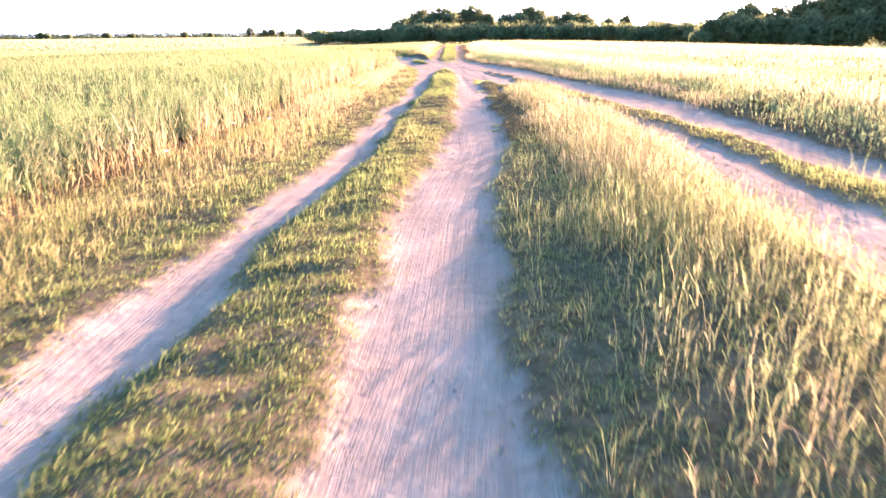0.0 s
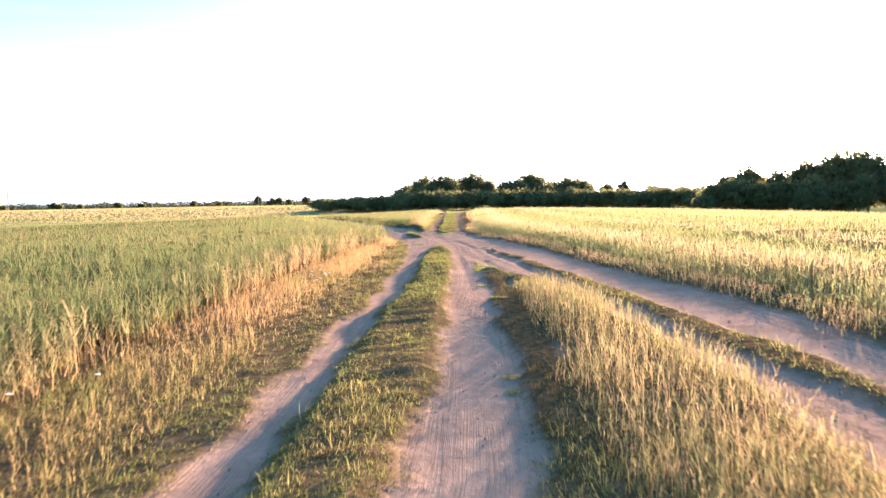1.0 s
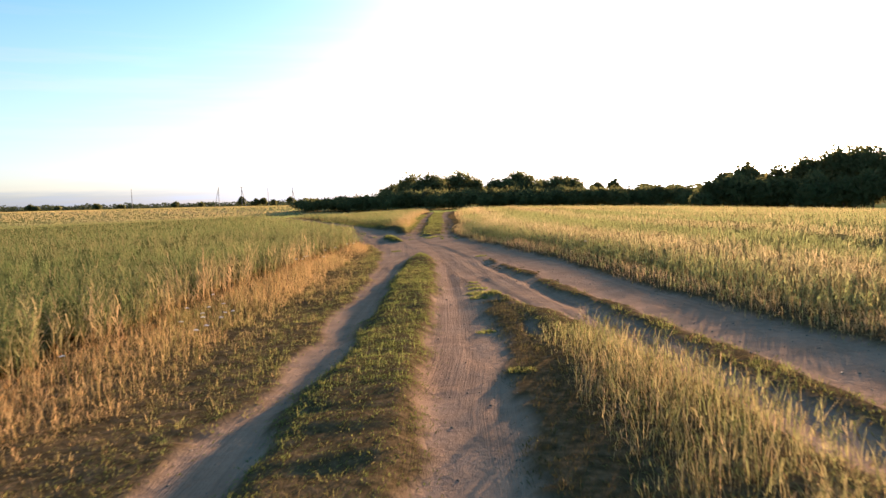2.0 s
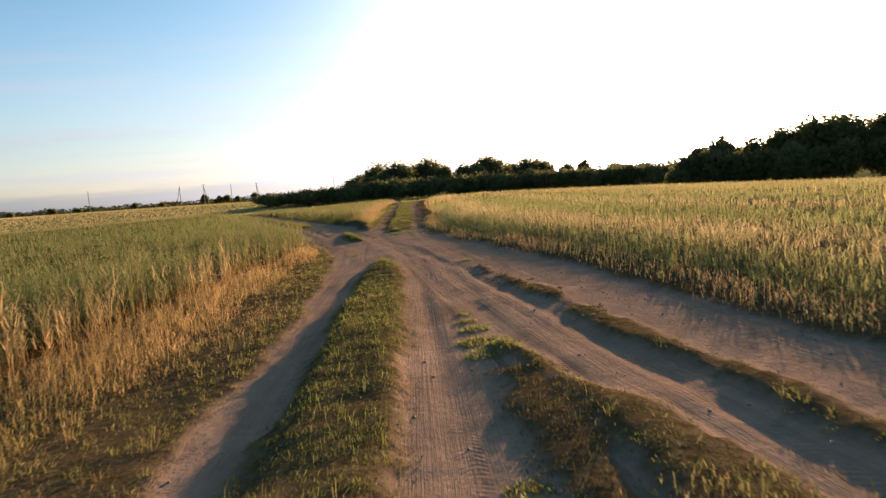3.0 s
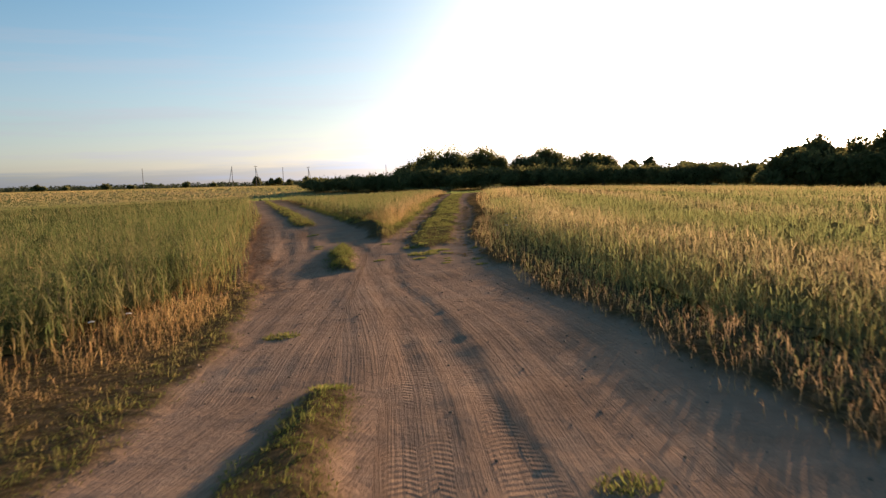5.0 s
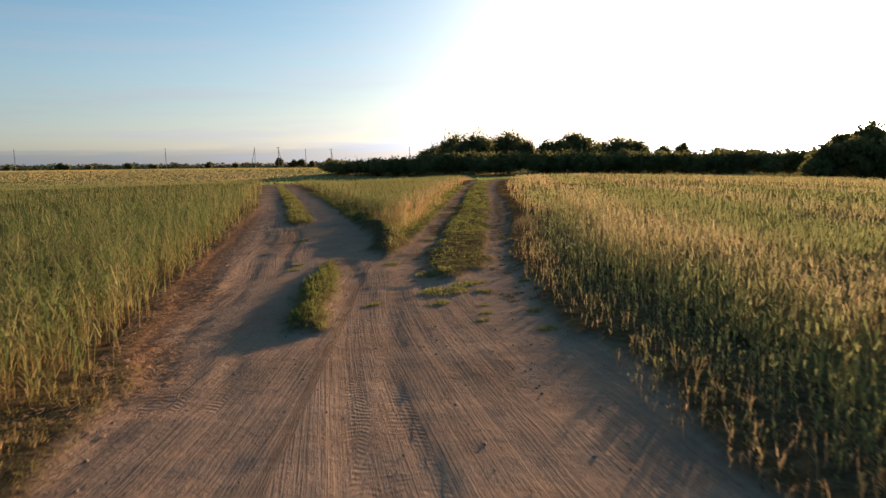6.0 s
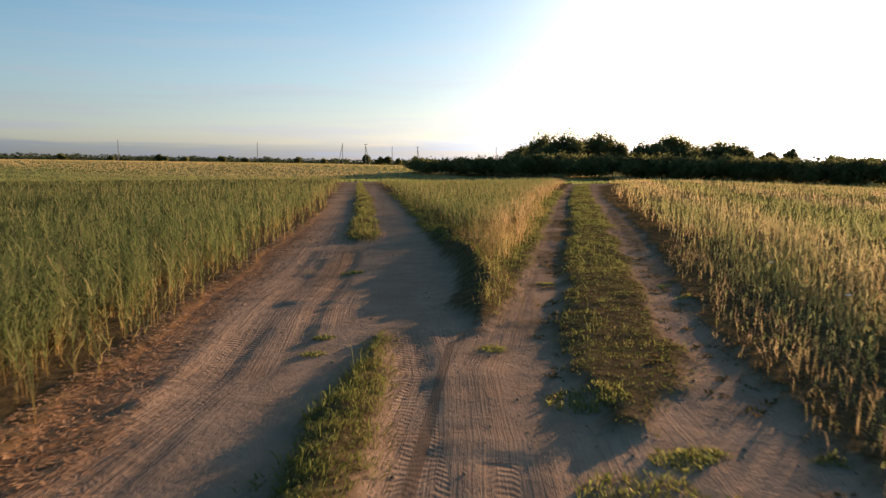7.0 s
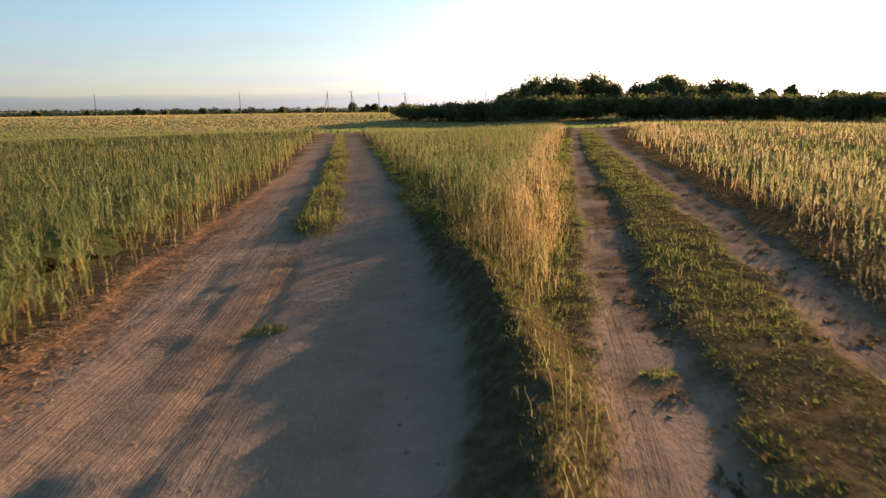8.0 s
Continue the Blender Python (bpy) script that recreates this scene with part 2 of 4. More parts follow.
B_L = line(-6, -1.2, 2.5, -.4, 3.7, -.27, 4.6, -.12, 6.9, .06, 10.5, .77, 13.4, 1.33, 18.4, 1.96, 20.7, 2.15, 22.7, 2.45, 26.7, 2.84, 31, 3.16, 32.5, 3.25, 34.4, 3.05)
B_R = line(-6, -.2, 2.3, .61, 3.4, .56, 4.9, .84, 7.9, 1.2, 10.3, 1.83, 12.5, 2.17, 16.9, 2.56, 19.2, 2.77, 20.4, 3.0, 25.7, 3.43, 26.8, 3.6)
TALL_L = line(-6, .2, 2.4, .96, 3.9, 1.41, 6, 1.64, 10, 2.35, 17.4, 3.2, 21, 3.45, 24, 3.75)
C_L = line(-6, 2.4, 5, 3.3, 10.2, 4.0, 12.9, 4.3, 17.2, 4.4, 19.6, 4.33, 20.7, 4.29, 22.1, 4.13, 23.3, 3.85, 25, 3.75, 26.8, 3.62)
S_LO = line(-6, 3.6, 5, 4.5, 11.4, 4.88, 13.6, 4.82, 18, 4.85, 20.6, 4.88, 23, 4.75, 25, 4.72, 28.3, 4.66, 30.4, 4.58, 31.2, 4.68)
S_HI = line(-6, 4.2, 5, 5.1, 12.2, 5.45, 15, 5.39, 19.4, 5.33, 21.3, 5.27, 24.5, 5.07, 27.2, 5.0, 28.9, 4.84, 31.2, 4.7)
OATS_R = line(-6, 4.8, 5, 5.8, 13.4, 6.5, 17.3, 6.8, 20.5, 6.5, 25, 6.3, 28.3, 6.35, 32, 6.2, 35.1, 5.85, 38.4, 5.6, 41, 5.5, 43.8, 5.48, 45.6, 5.55,
              48, 5.78, 51.7, 6.28, 54, 6.65, 57, 7.05, 65.8, 7.85, 81, 9.6, 97, 11.9, 140, 17)
E_R = line(46, 3.35, 48.7, 2.85, 52.1, 2.5, 56.3, 1.77, 66, 0, 78.9, -2.6, 92.7, -5.7, 136.6, -15)
MED_L = line(55.8, .1, 57.4, -.41, 63.6, -1.53, 68.2, -2.5, 108.4, -10.65, 136, -16.6)
MED_R = line(55.8, .2, 56.6, .45, 57.3, .4, 68.8, -1.84, 76, -3.2, 118, -12.2, 136, -16)
F_L = line(41.2, 2.6, 41.8, 2.42, 44, 2.12, 45, 2.04, 46, 2.08, 47.4, 2.15)
F_R = line(41.2, 2.75, 42, 2.78, 44, 2.68, 45.2, 2.52, 46.3, 2.42, 47.4, 2.27)
T_R = line(46.8, 3.1, 47.6, 3.25, 48.5, 3.4, 50.5, 3.71, 54.5, 4.02, 61.3, 4.72, 74, 6.0, 110, 10)
MID_L = line(52.6, 3.3, 54, 2.95, 55.5, 2.6, 57.5, 2.05, 67.9, -.05, 80, -2.5, 136, -14.6)
MID_R = line(52.6, 3.45, 53, 3.5, 56, 3.85, 61, 4.35, 74, 5.6, 110, 9.6)
DS_L = line(44.6, 4.0, 46.1, 3.88, 50.5, 4.27, 53.5, 4.5, 55.1, 4.75, 60.1, 5.25, 72, 6.3, 97, 9)
DS_R = line(44.6, 4.3, 45.5, 4.79, 50.9, 5.4, 54.5, 5.72, 63, 6.66, 77, 7.9, 97, 10.2)
D_R = line(39.5, 5.25, 42.6, 5.15, 45.8, 5.35, 49, 5.6, 51.7, 6.05, 54.4, 6.4, 59.5, 6.94, 69.6, 7.8, 76.6, 8.4, 97, 10.8)

FAR_END = 118.0
ZONES = {  # name: left edge, right edge, y from, y to
    "verge": (lambda y: OATS_L(y) - .4, A_L, -40, 40.8), "strip": (A_R, B_L, -40, 34.4), "island": (lambda y: B_R(y) + (TALL_L(y) - B_R(y)) * smooth(10.5, 13, y) * smooth(25, 22, y), C_L, -40, 24.6), "island_foot": (B_R, lambda y: TALL_L(y) + .15, 10.5, 23.6), "ridge": (S_LO, S_HI, -40, 31.2),
    "islet": (F_L, F_R, 41.9, 47.4), "tongue": (lambda y: E_R(y) + .38 * smooth(58, 53, y), T_R, 46.9, FAR_END), "bank": (E_R, lambda y: np.minimum(E_R(y) + .9, T_R(y)), 47.1, 58), "track_middle": (DS_L, DS_R, 44.6, 97), "median": (MED_L, MED_R, 55.8, FAR_END),
    "shoulder": (D_R, lambda y: OATS_R(y) + .6, 41, 97), "fringe": (lambda y: OATS_R(y) - .1, lambda y: OATS_R(y) + .6, -40, 41.2),
    "field_left": (lambda y: OATS_L(y) * 0 - 90, OATS_L, -40, FAR_END), "field_right": (OATS_R, lambda y: OATS_R(y) * 0 + 60, -40, 140),
}


def inside(name, x, y):
    """How far a point lies within a zone, in metres (negative outside)."""
    left, right, y0, y1 = ZONES[name]
    return np.minimum(np.minimum(x - left(y), right(y) - x), np.minimum((y - y0), (y1 - y)))


def smooth(a, b, v):
    t = np.clip((v - a) / (b - a), 0, 1)
    return t * t * (3 - 2 * t)


def soft_over(v, w):
    return w * np.logaddexp(0, v / w)


WAVES = [(RNG.uniform(0, 6.28), RNG.uniform(0, 6.28), s, a) for s, a in ((0.5, 1), (0.9, .8), (1.7, .6), (3.1, .45), (5.3, .35), (9.1, .25), (14, .2))]


def lumps(x, y, k=1.0):
    """Smooth irregular waves between about -1 and 1."""
    out = 0
    for a, b, s, amp in WAVES:
        out = out + amp * np.sin(k * s * (x * math.cos(a) + y * math.sin(a)) + b + 1.3 * np.sin(k * s * 0.6 * (y * math.cos(b) - x * math.sin(b))))
    return out / 2.2


def land(x, y):
    """The lie of the land without wheel ruts."""
    z = np.where(x > -4, 0.0234 * x, -0.0936 + 0.012 * (np.maximum(x, -60) + 4)) - 0.064 * soft_over(x - 16.5, 2.5)
    crest = 100 + 25 * smooth(-2, -12, x)
    z = z - 0.0038 * np.clip(y, -20, 150) - 0.03 * soft_over(y - crest, 6)
    r = np.hypot(x - 3, y - 40)
    az = np.degrees(np.arctan2(x - 3, y - 40))
    el = np.interp(az, [-180, -60, -35, -14, 0, 12, 35, 180], [0, 0, -.03, -.28, -.55, -1.0, -1.2, 0])
    far = 1.6 + np.minimum(r, 1500) * np.tan(np.radians(el))
    w = smooth(130, 240, r)
    return z * (1 - w) + far * w


def tyre_lines():
    return [(line(43.8, 2.85, 44.8, 2.71, 46.2, 2.52, 47.5, 2.3, 52, 1.35), 43.8, 52), (line(43.8, 3.05, 44.8, 2.9, 46.2, 2.69, 47.2, 2.5, 52, 1.6), 43.8, 52), (line(40, 1.9, 44.3, 1.21, 46.9, .9, 49.4, .6, 52.8, .05), 40, 52.8),
            (line(40, 1.7, 44.3, 1.0, 46.9, .7, 49.4, .4, 52.8, -.2), 40, 52.8), (line(28, 3.95, 31.3, 4.05, 33.7, 4.12, 37.5, 3.92, 43, 3.1), 28, 43), (line(28, 3.55, 31, 3.63, 33.6, 3.75, 37.5, 3.5, 43, 2.9), 28, 43),
            (line(14, 4.62, 23.3, 4.56, 26.1, 4.55, 28.2, 4.42, 31.4, 4.37, 38, 3.7), 14, 38), (line(20, 4.0, 23.6, 3.85, 25, 3.75, 26.9, 3.74, 34, 3.45), 20, 34), (line(40, 2.2, 48.9, 1.1, 51.5, .89, 54, .5), 40, 54),
            (line(40, 1.45, 48.9, .5, 51.1, .23, 54, -.4), 40, 54), (line(20, 2.6, 26, 3.05, 32, 3.5, 38, 3.6, 44, 3.4), 20, 44)]


def tyre_marks(x, y):
    """The distance across to the nearest tyre mark, signed, and the mark's number."""
    best, which = np.full(np.shape(x), .6), np.zeros(np.shape(x))
    for n, (f, y0, y1) in enumerate(tyre_lines()):
        d = np.where((y > y0 - .4) & (y < y1 + .4), x - f(y), .6)
        near = np.abs(d) < np.abs(best)
        best, which = np.where(near, d, best), np.where(near, n, which)
    return best, which


def across(x, y):
    """A sideways coordinate that follows the run of the wheel tracks."""
    near = np.where(x < 3.4, x - A_R(y), x - S_LO(y) + 1.5)
    ahead = np.where(x < T_R(y) - .2, x - E_R(y), x - DS_L(y) + 2)
    w = smooth(34, 45, y)
    return near * (1 - w) + ahead * w


def silt_and_shade(x, y):
    """Fine packed silt without prints, and painted shade: its edge follows the cast shadow."""
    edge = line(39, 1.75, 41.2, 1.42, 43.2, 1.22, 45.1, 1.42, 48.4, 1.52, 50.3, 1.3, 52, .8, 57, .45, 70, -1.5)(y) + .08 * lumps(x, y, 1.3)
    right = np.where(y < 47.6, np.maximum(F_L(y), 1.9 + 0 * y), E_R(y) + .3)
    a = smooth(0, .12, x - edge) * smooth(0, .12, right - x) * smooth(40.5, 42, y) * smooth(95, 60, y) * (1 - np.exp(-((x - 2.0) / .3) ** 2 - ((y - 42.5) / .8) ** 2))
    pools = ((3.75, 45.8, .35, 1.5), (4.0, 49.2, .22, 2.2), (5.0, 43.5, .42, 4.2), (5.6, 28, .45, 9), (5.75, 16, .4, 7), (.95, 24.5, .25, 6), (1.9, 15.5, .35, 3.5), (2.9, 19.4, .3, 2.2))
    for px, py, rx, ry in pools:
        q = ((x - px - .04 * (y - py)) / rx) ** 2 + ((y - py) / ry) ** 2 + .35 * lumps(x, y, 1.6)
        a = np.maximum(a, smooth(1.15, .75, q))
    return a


def sandy(x, y):
    """1 on bare wheel tracks, 0 in the green, with ragged edges."""
    d = np.full(np.shape(x), -9.0)
    for name in ZONES:
        d = np.maximum(d, inside(name, x, y))
    ragged = 0.09 * lumps(x, y, 2.3) + 0.07 * lumps(y + 40, x, 5.0)
    return 1 - smooth(-0.06, 0.1, d + ragged)


def lips(x, y):
    """A sand lip pushed up beside a wheel mark and a few trodden mounds."""
    d = x - line(44.6, .8, 45, .75, 46.4, .6, 48.5, .2)(y)
    z = .04 * np.exp(-(np.where(d < 0, d / .03, d / .09)) ** 2) * smooth(44.5, 44.8, y) * smooth(48.2, 46.4, y) * (.7 + .5 * lumps(x, y, 2.5))
    for mx, my, r, h in MOUNDS:
        z = z + .5 * h * np.exp(-((x - mx) / r) ** 2 - ((y - my) / (1.3 * r)) ** 2)
    return z


MOUNDS = ((.23, 51.6, .16, .05), (.69, 49.15, .15, .05), (.3, 50.4, .1, .035), (1.83, 49.8, .12, .03), (.67, 45.2, .12, .05), (3.55, 47.9, .13, .035), (4.35, 46.2, .15, .03), (.5, 43.6, .12, .03))


def ground(x, y):
    s = np.where((x > -25) & (x < 20) & (y < 140), sandy(x, y), 0)
    tyre, _ = tyre_marks(x, y)
    groove = (0.022 * np.exp(-(tyre / .11) ** 2) + .004 * np.sin(across(x, y) * 21 + 2 * lumps(x, y, .5))) * (1 - silt_and_shade(x, y))
    bank = 0
    for name, high, width in (("islet", .1, .3), ("bank", .2, .5), ("strip", .07, .25), ("ridge", -.012, .35), ("track_middle", .02, .3), ("median", .05, .3), ("island", .03, .3)):
        bank = np.maximum(bank, high * smooth(-.03, width, inside(name, x, y)))
    return land(x, y) + bank * (1 + .5 * lumps(x, y, 1.2)) * (y < 110) + lips(x, y) - 0.05 * s - s * groove * (y < 70) + (0.012 + 0.012 * (1 - s)) * lumps(x, y, 1.6) * (np.hypot(x - 3, y - 30) < 90) + .008 * s * (1 - silt_and_shade(x, y)) * lumps(y, x, 3.1) * ((y > 0) & (y < 64))


# ---- mesh helpers ----


def tri_mesh(name, verts, tris, mat, **attrs):
    me = bpy.data.meshes.new(name)
    me.vertices.add(len(verts))
    me.vertices.foreach_set("co", np.ascontiguousarray(verts, np.float32).ravel())
    me.loops.add(tris.size)
    me.loops.foreach_set("vertex_index", np.ascontiguousarray(tris, np.int32).ravel())
    me.polygons.add(len(tris))
    me.polygons.foreach_set("loop_start", np.arange(0, tris.size, 3, dtype=np.int32))
    for key, values in attrs.items():
        me.attributes.new(key, "FLOAT", "POINT").data.foreach_set("value", np.ascontiguousarray(values, np.float32))
    me.materials.append(mat)
    me.update(calc_edges=True)
    return me


class Growth:
    """Collects triangles of plants with the height along the plant (h) and its dryness (dry)."""

    def __init__(self):
        self.v, self.t, self.h, self.d, self.n = [], [], [], [], 0

    def add(self, verts, tris, h, dry):
        """verts (n, k, 3), one pattern of tris for all n, h (n, k) or (k,), dry (n,)."""
        n, k, _ = verts.shape
        if not n:
            return
        self.v.append(verts.reshape(-1, 3))
        self.t.append((np.array(tris)[None] + (self.n + k * np.arange(n))[:, None, None]).reshape(-1, 3))
        self.h.append(np.broadcast_to(h, (n, k)).ravel())
        self.d.append(np.repeat(np.clip(dry, 0, 1), k))
        self.n += n * k

    def blades(self, base, height, width, yaw, bend, bend_dir, dry, h0=0.0, h1=1.0):
        """Bent, pointed blades."""
        side = np.stack([np.cos(yaw), np.sin(yaw), 0 * yaw], -1) * (width / 2)[:, None]
        out = np.stack([np.cos(bend_dir), np.sin(bend_dir), 0 * yaw], -1) * (bend * height)[:, None]
        up = np.stack([0 * yaw, 0 * yaw, height], -1)
        mid = base + up * 0.6 + out * 0.35
        tip = base + up * (1 - 0.35 * bend[:, None]) + out
        self.add(np.stack([base - side, base + side, mid + side * 0.8, mid - side * 0.8, tip], 1), [(0, 1, 2), (0, 2, 3), (3, 2, 4)],
                 np.array([h0, h0, h0 + .6 * (h1 - h0), h0 + .6 * (h1 - h0), h1]), dry)

    def stalks(self, base, height, width, dry, leaves=2, heads=True, lean=0.12):
        """Cereal stalks: a stem, leaves that arch out, and a nodding head."""
        n = len(base)
        yaw, way = RNG.uniform(0, 6.283, n), RNG.uniform(0, 6.283, n)
        side = np.stack([np.cos(yaw), np.sin(yaw), 0 * yaw], -1) * (width / 2)[:, None]
        out = np.stack([np.cos(way), np.sin(way), 0 * way], -1) * (np.abs(RNG.normal(0, lean, n)) * height)[:, None]
        up = np.stack([0 * yaw, 0 * yaw, height], -1)
        mid, top = base + up * 0.5 + out * 0.3, base + up * 0.88 + out
        self.add(np.stack([base - side, base + side, mid + side, mid - side, top + side * 0.6, top - side * 0.6], 1),
                 [(0, 1, 2), (0, 2, 3), (3, 2, 4), (3, 4, 5)], np.array([0, 0, .5, .5, .85, .85]), dry)
        for i in range(leaves):
            f = RNG.uniform(0.2, 0.8, n)[:, None]
            at = base + (top - base) * f
            a = RNG.uniform(0, 6.283, n)
            self.blades(at, height * RNG.uniform(.22, .42, n), width * RNG.uniform(1.6, 2.6, n), a + 1.57, RNG.uniform(.6, 1.5, n), a, dry + RNG.uniform(-.25, .25, n), .45, .9)
        if heads:
            tipdir = np.stack([np.cos(way), np.sin(way), RNG.uniform(.2, 2.6, n)], -1)
            tipdir /= np.linalg.norm(tipdir, axis=1)[:, None]
            long, fat = height * RNG.uniform(.13, .21, n), width * RNG.uniform(.75, 1.35, n)
            a = np.cross(tipdir, (0.3, 0.2, 1.0))
            a /= np.linalg.norm(a, axis=1)[:, None] + 1e-6
            b = np.cross(tipdir, a)
            c = top + tipdir * (long * .45)[:, None]
            ring = [c + (a * math.cos(k) + b * math.sin(k)) * fat[:, None] for k in (0, 2.09, 4.19)]
            self.add(np.stack([top, *ring, top + tipdir * long[:, None]], 1), [(0, 1, 2), (0, 2, 3), (0, 3, 1), (4, 2, 1), (4, 3, 2), (4, 1, 3)],
                     np.array([.85, .95, .95, .95, 1]), dry + RNG.uniform(-.1, .3, n))

    def oats(self, base, height, wide, dry, leaves=3, spikelets=7, lean=0.12):
        """Oat plants: a stem, broad arching leaves, the lower ones drier, and an open panicle of hanging spikelets."""
        n = len(base)
        if not n:
            return
        yaw, way = RNG.uniform(0, 6.283, n), RNG.uniform(0, 6.283, n)
        side = np.stack([np.cos(yaw), np.sin(yaw), 0 * yaw], -1) * (.0021 * wide)
        out = np.stack([np.cos(way), np.sin(way), 0 * way], -1) * (np.abs(RNG.normal(0, lean, n)) * height)[:, None]
        up = np.stack([0 * yaw, 0 * yaw, height], -1)
        mid, top = base + up * .5 + out * .3, base + up * .9 + out
        self.add(np.stack([base - side, base + side, mid + side, mid - side, top], 1), [(0, 1, 2), (0, 2, 3), (3, 2, 4)], np.array([0, 0, .5, .5, .9]), dry)
        for i in range(leaves):
            f = (.1 + .68 * (i + RNG.uniform(0, 1, n)) / leaves)[:, None]
            a = RNG.uniform(0, 6.283, n)
            self.blades(base + (top - base) * f, height * RNG.uniform(.2, .4, n), RNG.uniform(.008, .016, n) * wide ** .7, a + 1.57, RNG.uniform(.5, 1.7, n), a,
                        dry + .35 * (1 - f[:, 0]) - .12 + RNG.uniform(-.18, .18, n), .25 + .45 * i / leaves, .55 + .4 * i / leaves)
        for i in range(spikelets):
            f, a = RNG.uniform(.78, 1.06, n), RNG.uniform(0, 6.283, n)
            r = height * RNG.uniform(.01, .075, n) * (1.25 - f) * 3
            flat = np.stack([np.cos(a), np.sin(a), 0 * a], -1)
            c = base + (top - base) * f[:, None] + flat * r[:, None]
            axis = (flat * .45 + np.array((0, 0, -.85))) * (.0145 * RNG.uniform(.7, 1.3, n) * wide ** .55)[:, None]
            b = np.stack([-np.sin(a), np.cos(a), 0 * a], -1) * (.0032 * wide ** .8)
            self.add(np.stack([c - axis, c + b, c + axis, c - b], 1), [(0, 1, 2), (0, 2, 3)], np.full(4, 1.0), dry + RNG.uniform(-.1, .25, n))

    def thing(self, name, mat):
        return new(name, tri_mesh(name, np.concatenate(self.v), np.concatenate(self.t), mat, h=np.concatenate(self.h), dry=np.concatenate(self.d)))


def scatter(x0, x1, y0, y1, per_m2):
    n = int((x1 - x0) * (y1 - y0) * per_m2)
    return RNG.uniform(x0, x1, n), RNG.uniform(y0, y1, n)


def on_ground(x, y, sink=0.02):
    return np.stack([x, y, ground(x, y) - sink], -1)


# ---- ground: one sheet to the horizon, the bare tracks as their own surface ----
def steps(fine0, fine1, step, end0, end1, grow=1.14):
    mid = list(np.arange(fine0, fine1, step))
    lo, hi, s = [], [], step
    v = fine0
    while v > end0:
        s = min(s * grow, 260)
        v -= s
        lo.append(v)
    v, s = mid[-1], step
    while v < end1:
        s = min(s * grow, 260)
        v += s
        hi.append(v)
    return np.array(lo[::-1] + mid + hi)


def build_ground():
    xs, ys = steps(-4.2, 7.2, 0.085, -2600, 2600, 1.2), steps(1.0, 56, 0.1, -400, 2900, 1.06)
    X, Y = np.meshgrid(xs, ys)
    S = np.where((X > -25) & (X < 20) & (Y < 140), sandy(X, Y), 0)
    Z = ground(X, Y)
    far = np.maximum(smooth(105, 150, Y), np.maximum(smooth(-88, -95, X), smooth(55, 65, X)))
    tyre, _ = tyre_marks(X, Y)
    side = across(X, Y)
    bare = np.exp(-((X - line(49, 1.0, 52, .6, 56, .2)(Y)) / .25) ** 2 - ((Y - 53) / 2.4) ** 2)
    litter = .6 * bare + smooth(.6, .05, X - OATS_L(Y) + .15 * lumps(X, Y, 2)) * smooth(39, 41.5, Y) * smooth(75, 55, Y)
    earthy = smooth(45.5, 49, Y) * smooth(0, .1, X - T_R(Y)) * (smooth(.1, 0, X - DS_L(Y)) + .55 * smooth(0, .3, X - DS_R(Y)))
    tone = S * (1 - .75 * earthy * smooth(-.5, .5, lumps(X, Y, 2.1)))
    V = np.stack([X, Y, Z], -1).reshape(-1, 3)
    i = np.arange(len(ys) - 1)[:, None] * len(xs) + np.arange(len(xs) - 1)[None]
    quad = np.stack([i, i + 1, i + len(xs) + 1, i + len(xs)], -1).reshape(-1, 4)
    bare = S.ravel()[quad].mean(1) > 0.5
    for name, keep, label, cat in (("ground", ~bare, "brown soil under grass, crops and distant meadows", "ground"),
                                   ("dirt_road", bare, "bare sandy wheel tracks with tyre ruts, forking between fields", "dirt road")):
        q = quad[keep]
        used, back = np.unique(q, return_inverse=True)
        q = back.reshape(-1, 4)
        me = tri_mesh(name, V[used], np.concatenate([q[:, [0, 1, 2]], q[:, [0, 2, 3]]]), M_GROUND, sand=tone.ravel()[used], far=far.ravel()[used], silt_and_shade=silt_and_shade(X, Y).ravel()[used], tyre=np.abs(tyre).ravel()[used], across=side.ravel()[used], litter=litter.ravel()[used])
        me.polygons.foreach_set("use_smooth", np.ones(len(me.polygons), bool))
        tagged(new(name, me), label, cat, kind="structure")


build_ground()

# ---- crops ----
ROAD_MIDDLE = line(-6, -1, 0, 0, 14, 1.7, 26, 3.2, 34, 3.8, 46, 2.9, 60, 2)


def off_road(x, y):
    yy = np.clip(y, 0, 46)
    return np.hypot(x - ROAD_MIDDLE(yy), y - yy)


def field_dryness(name, x, y, edge):
    """Ripe straw at the margins and in bands, green within."""
    if name == "field_left":
        front = smooth(39, 31, y)
        return .02 + .1 * lumps(x, y, .35) + (.1 + .62 * front) * smooth(1.1, .1, edge) * (.75 + .6 * lumps(x, y, 1.3))
    if name == "field_right":
        bands = np.sin((x - OATS_R(y)) * 1.45 - 1.6 + .8 * lumps(x, y, .12)) * .34 + .1 + .2 * lumps(x, y, .3)
        return bands + (.1 + .5 * smooth(47, 56, y)) * smooth(1.1, .1, edge)
    return .04 + .12 * lumps(x, y, .4) + .7 * smooth(MID_R(y) - 1.5, MID_R(y) - .1, x)


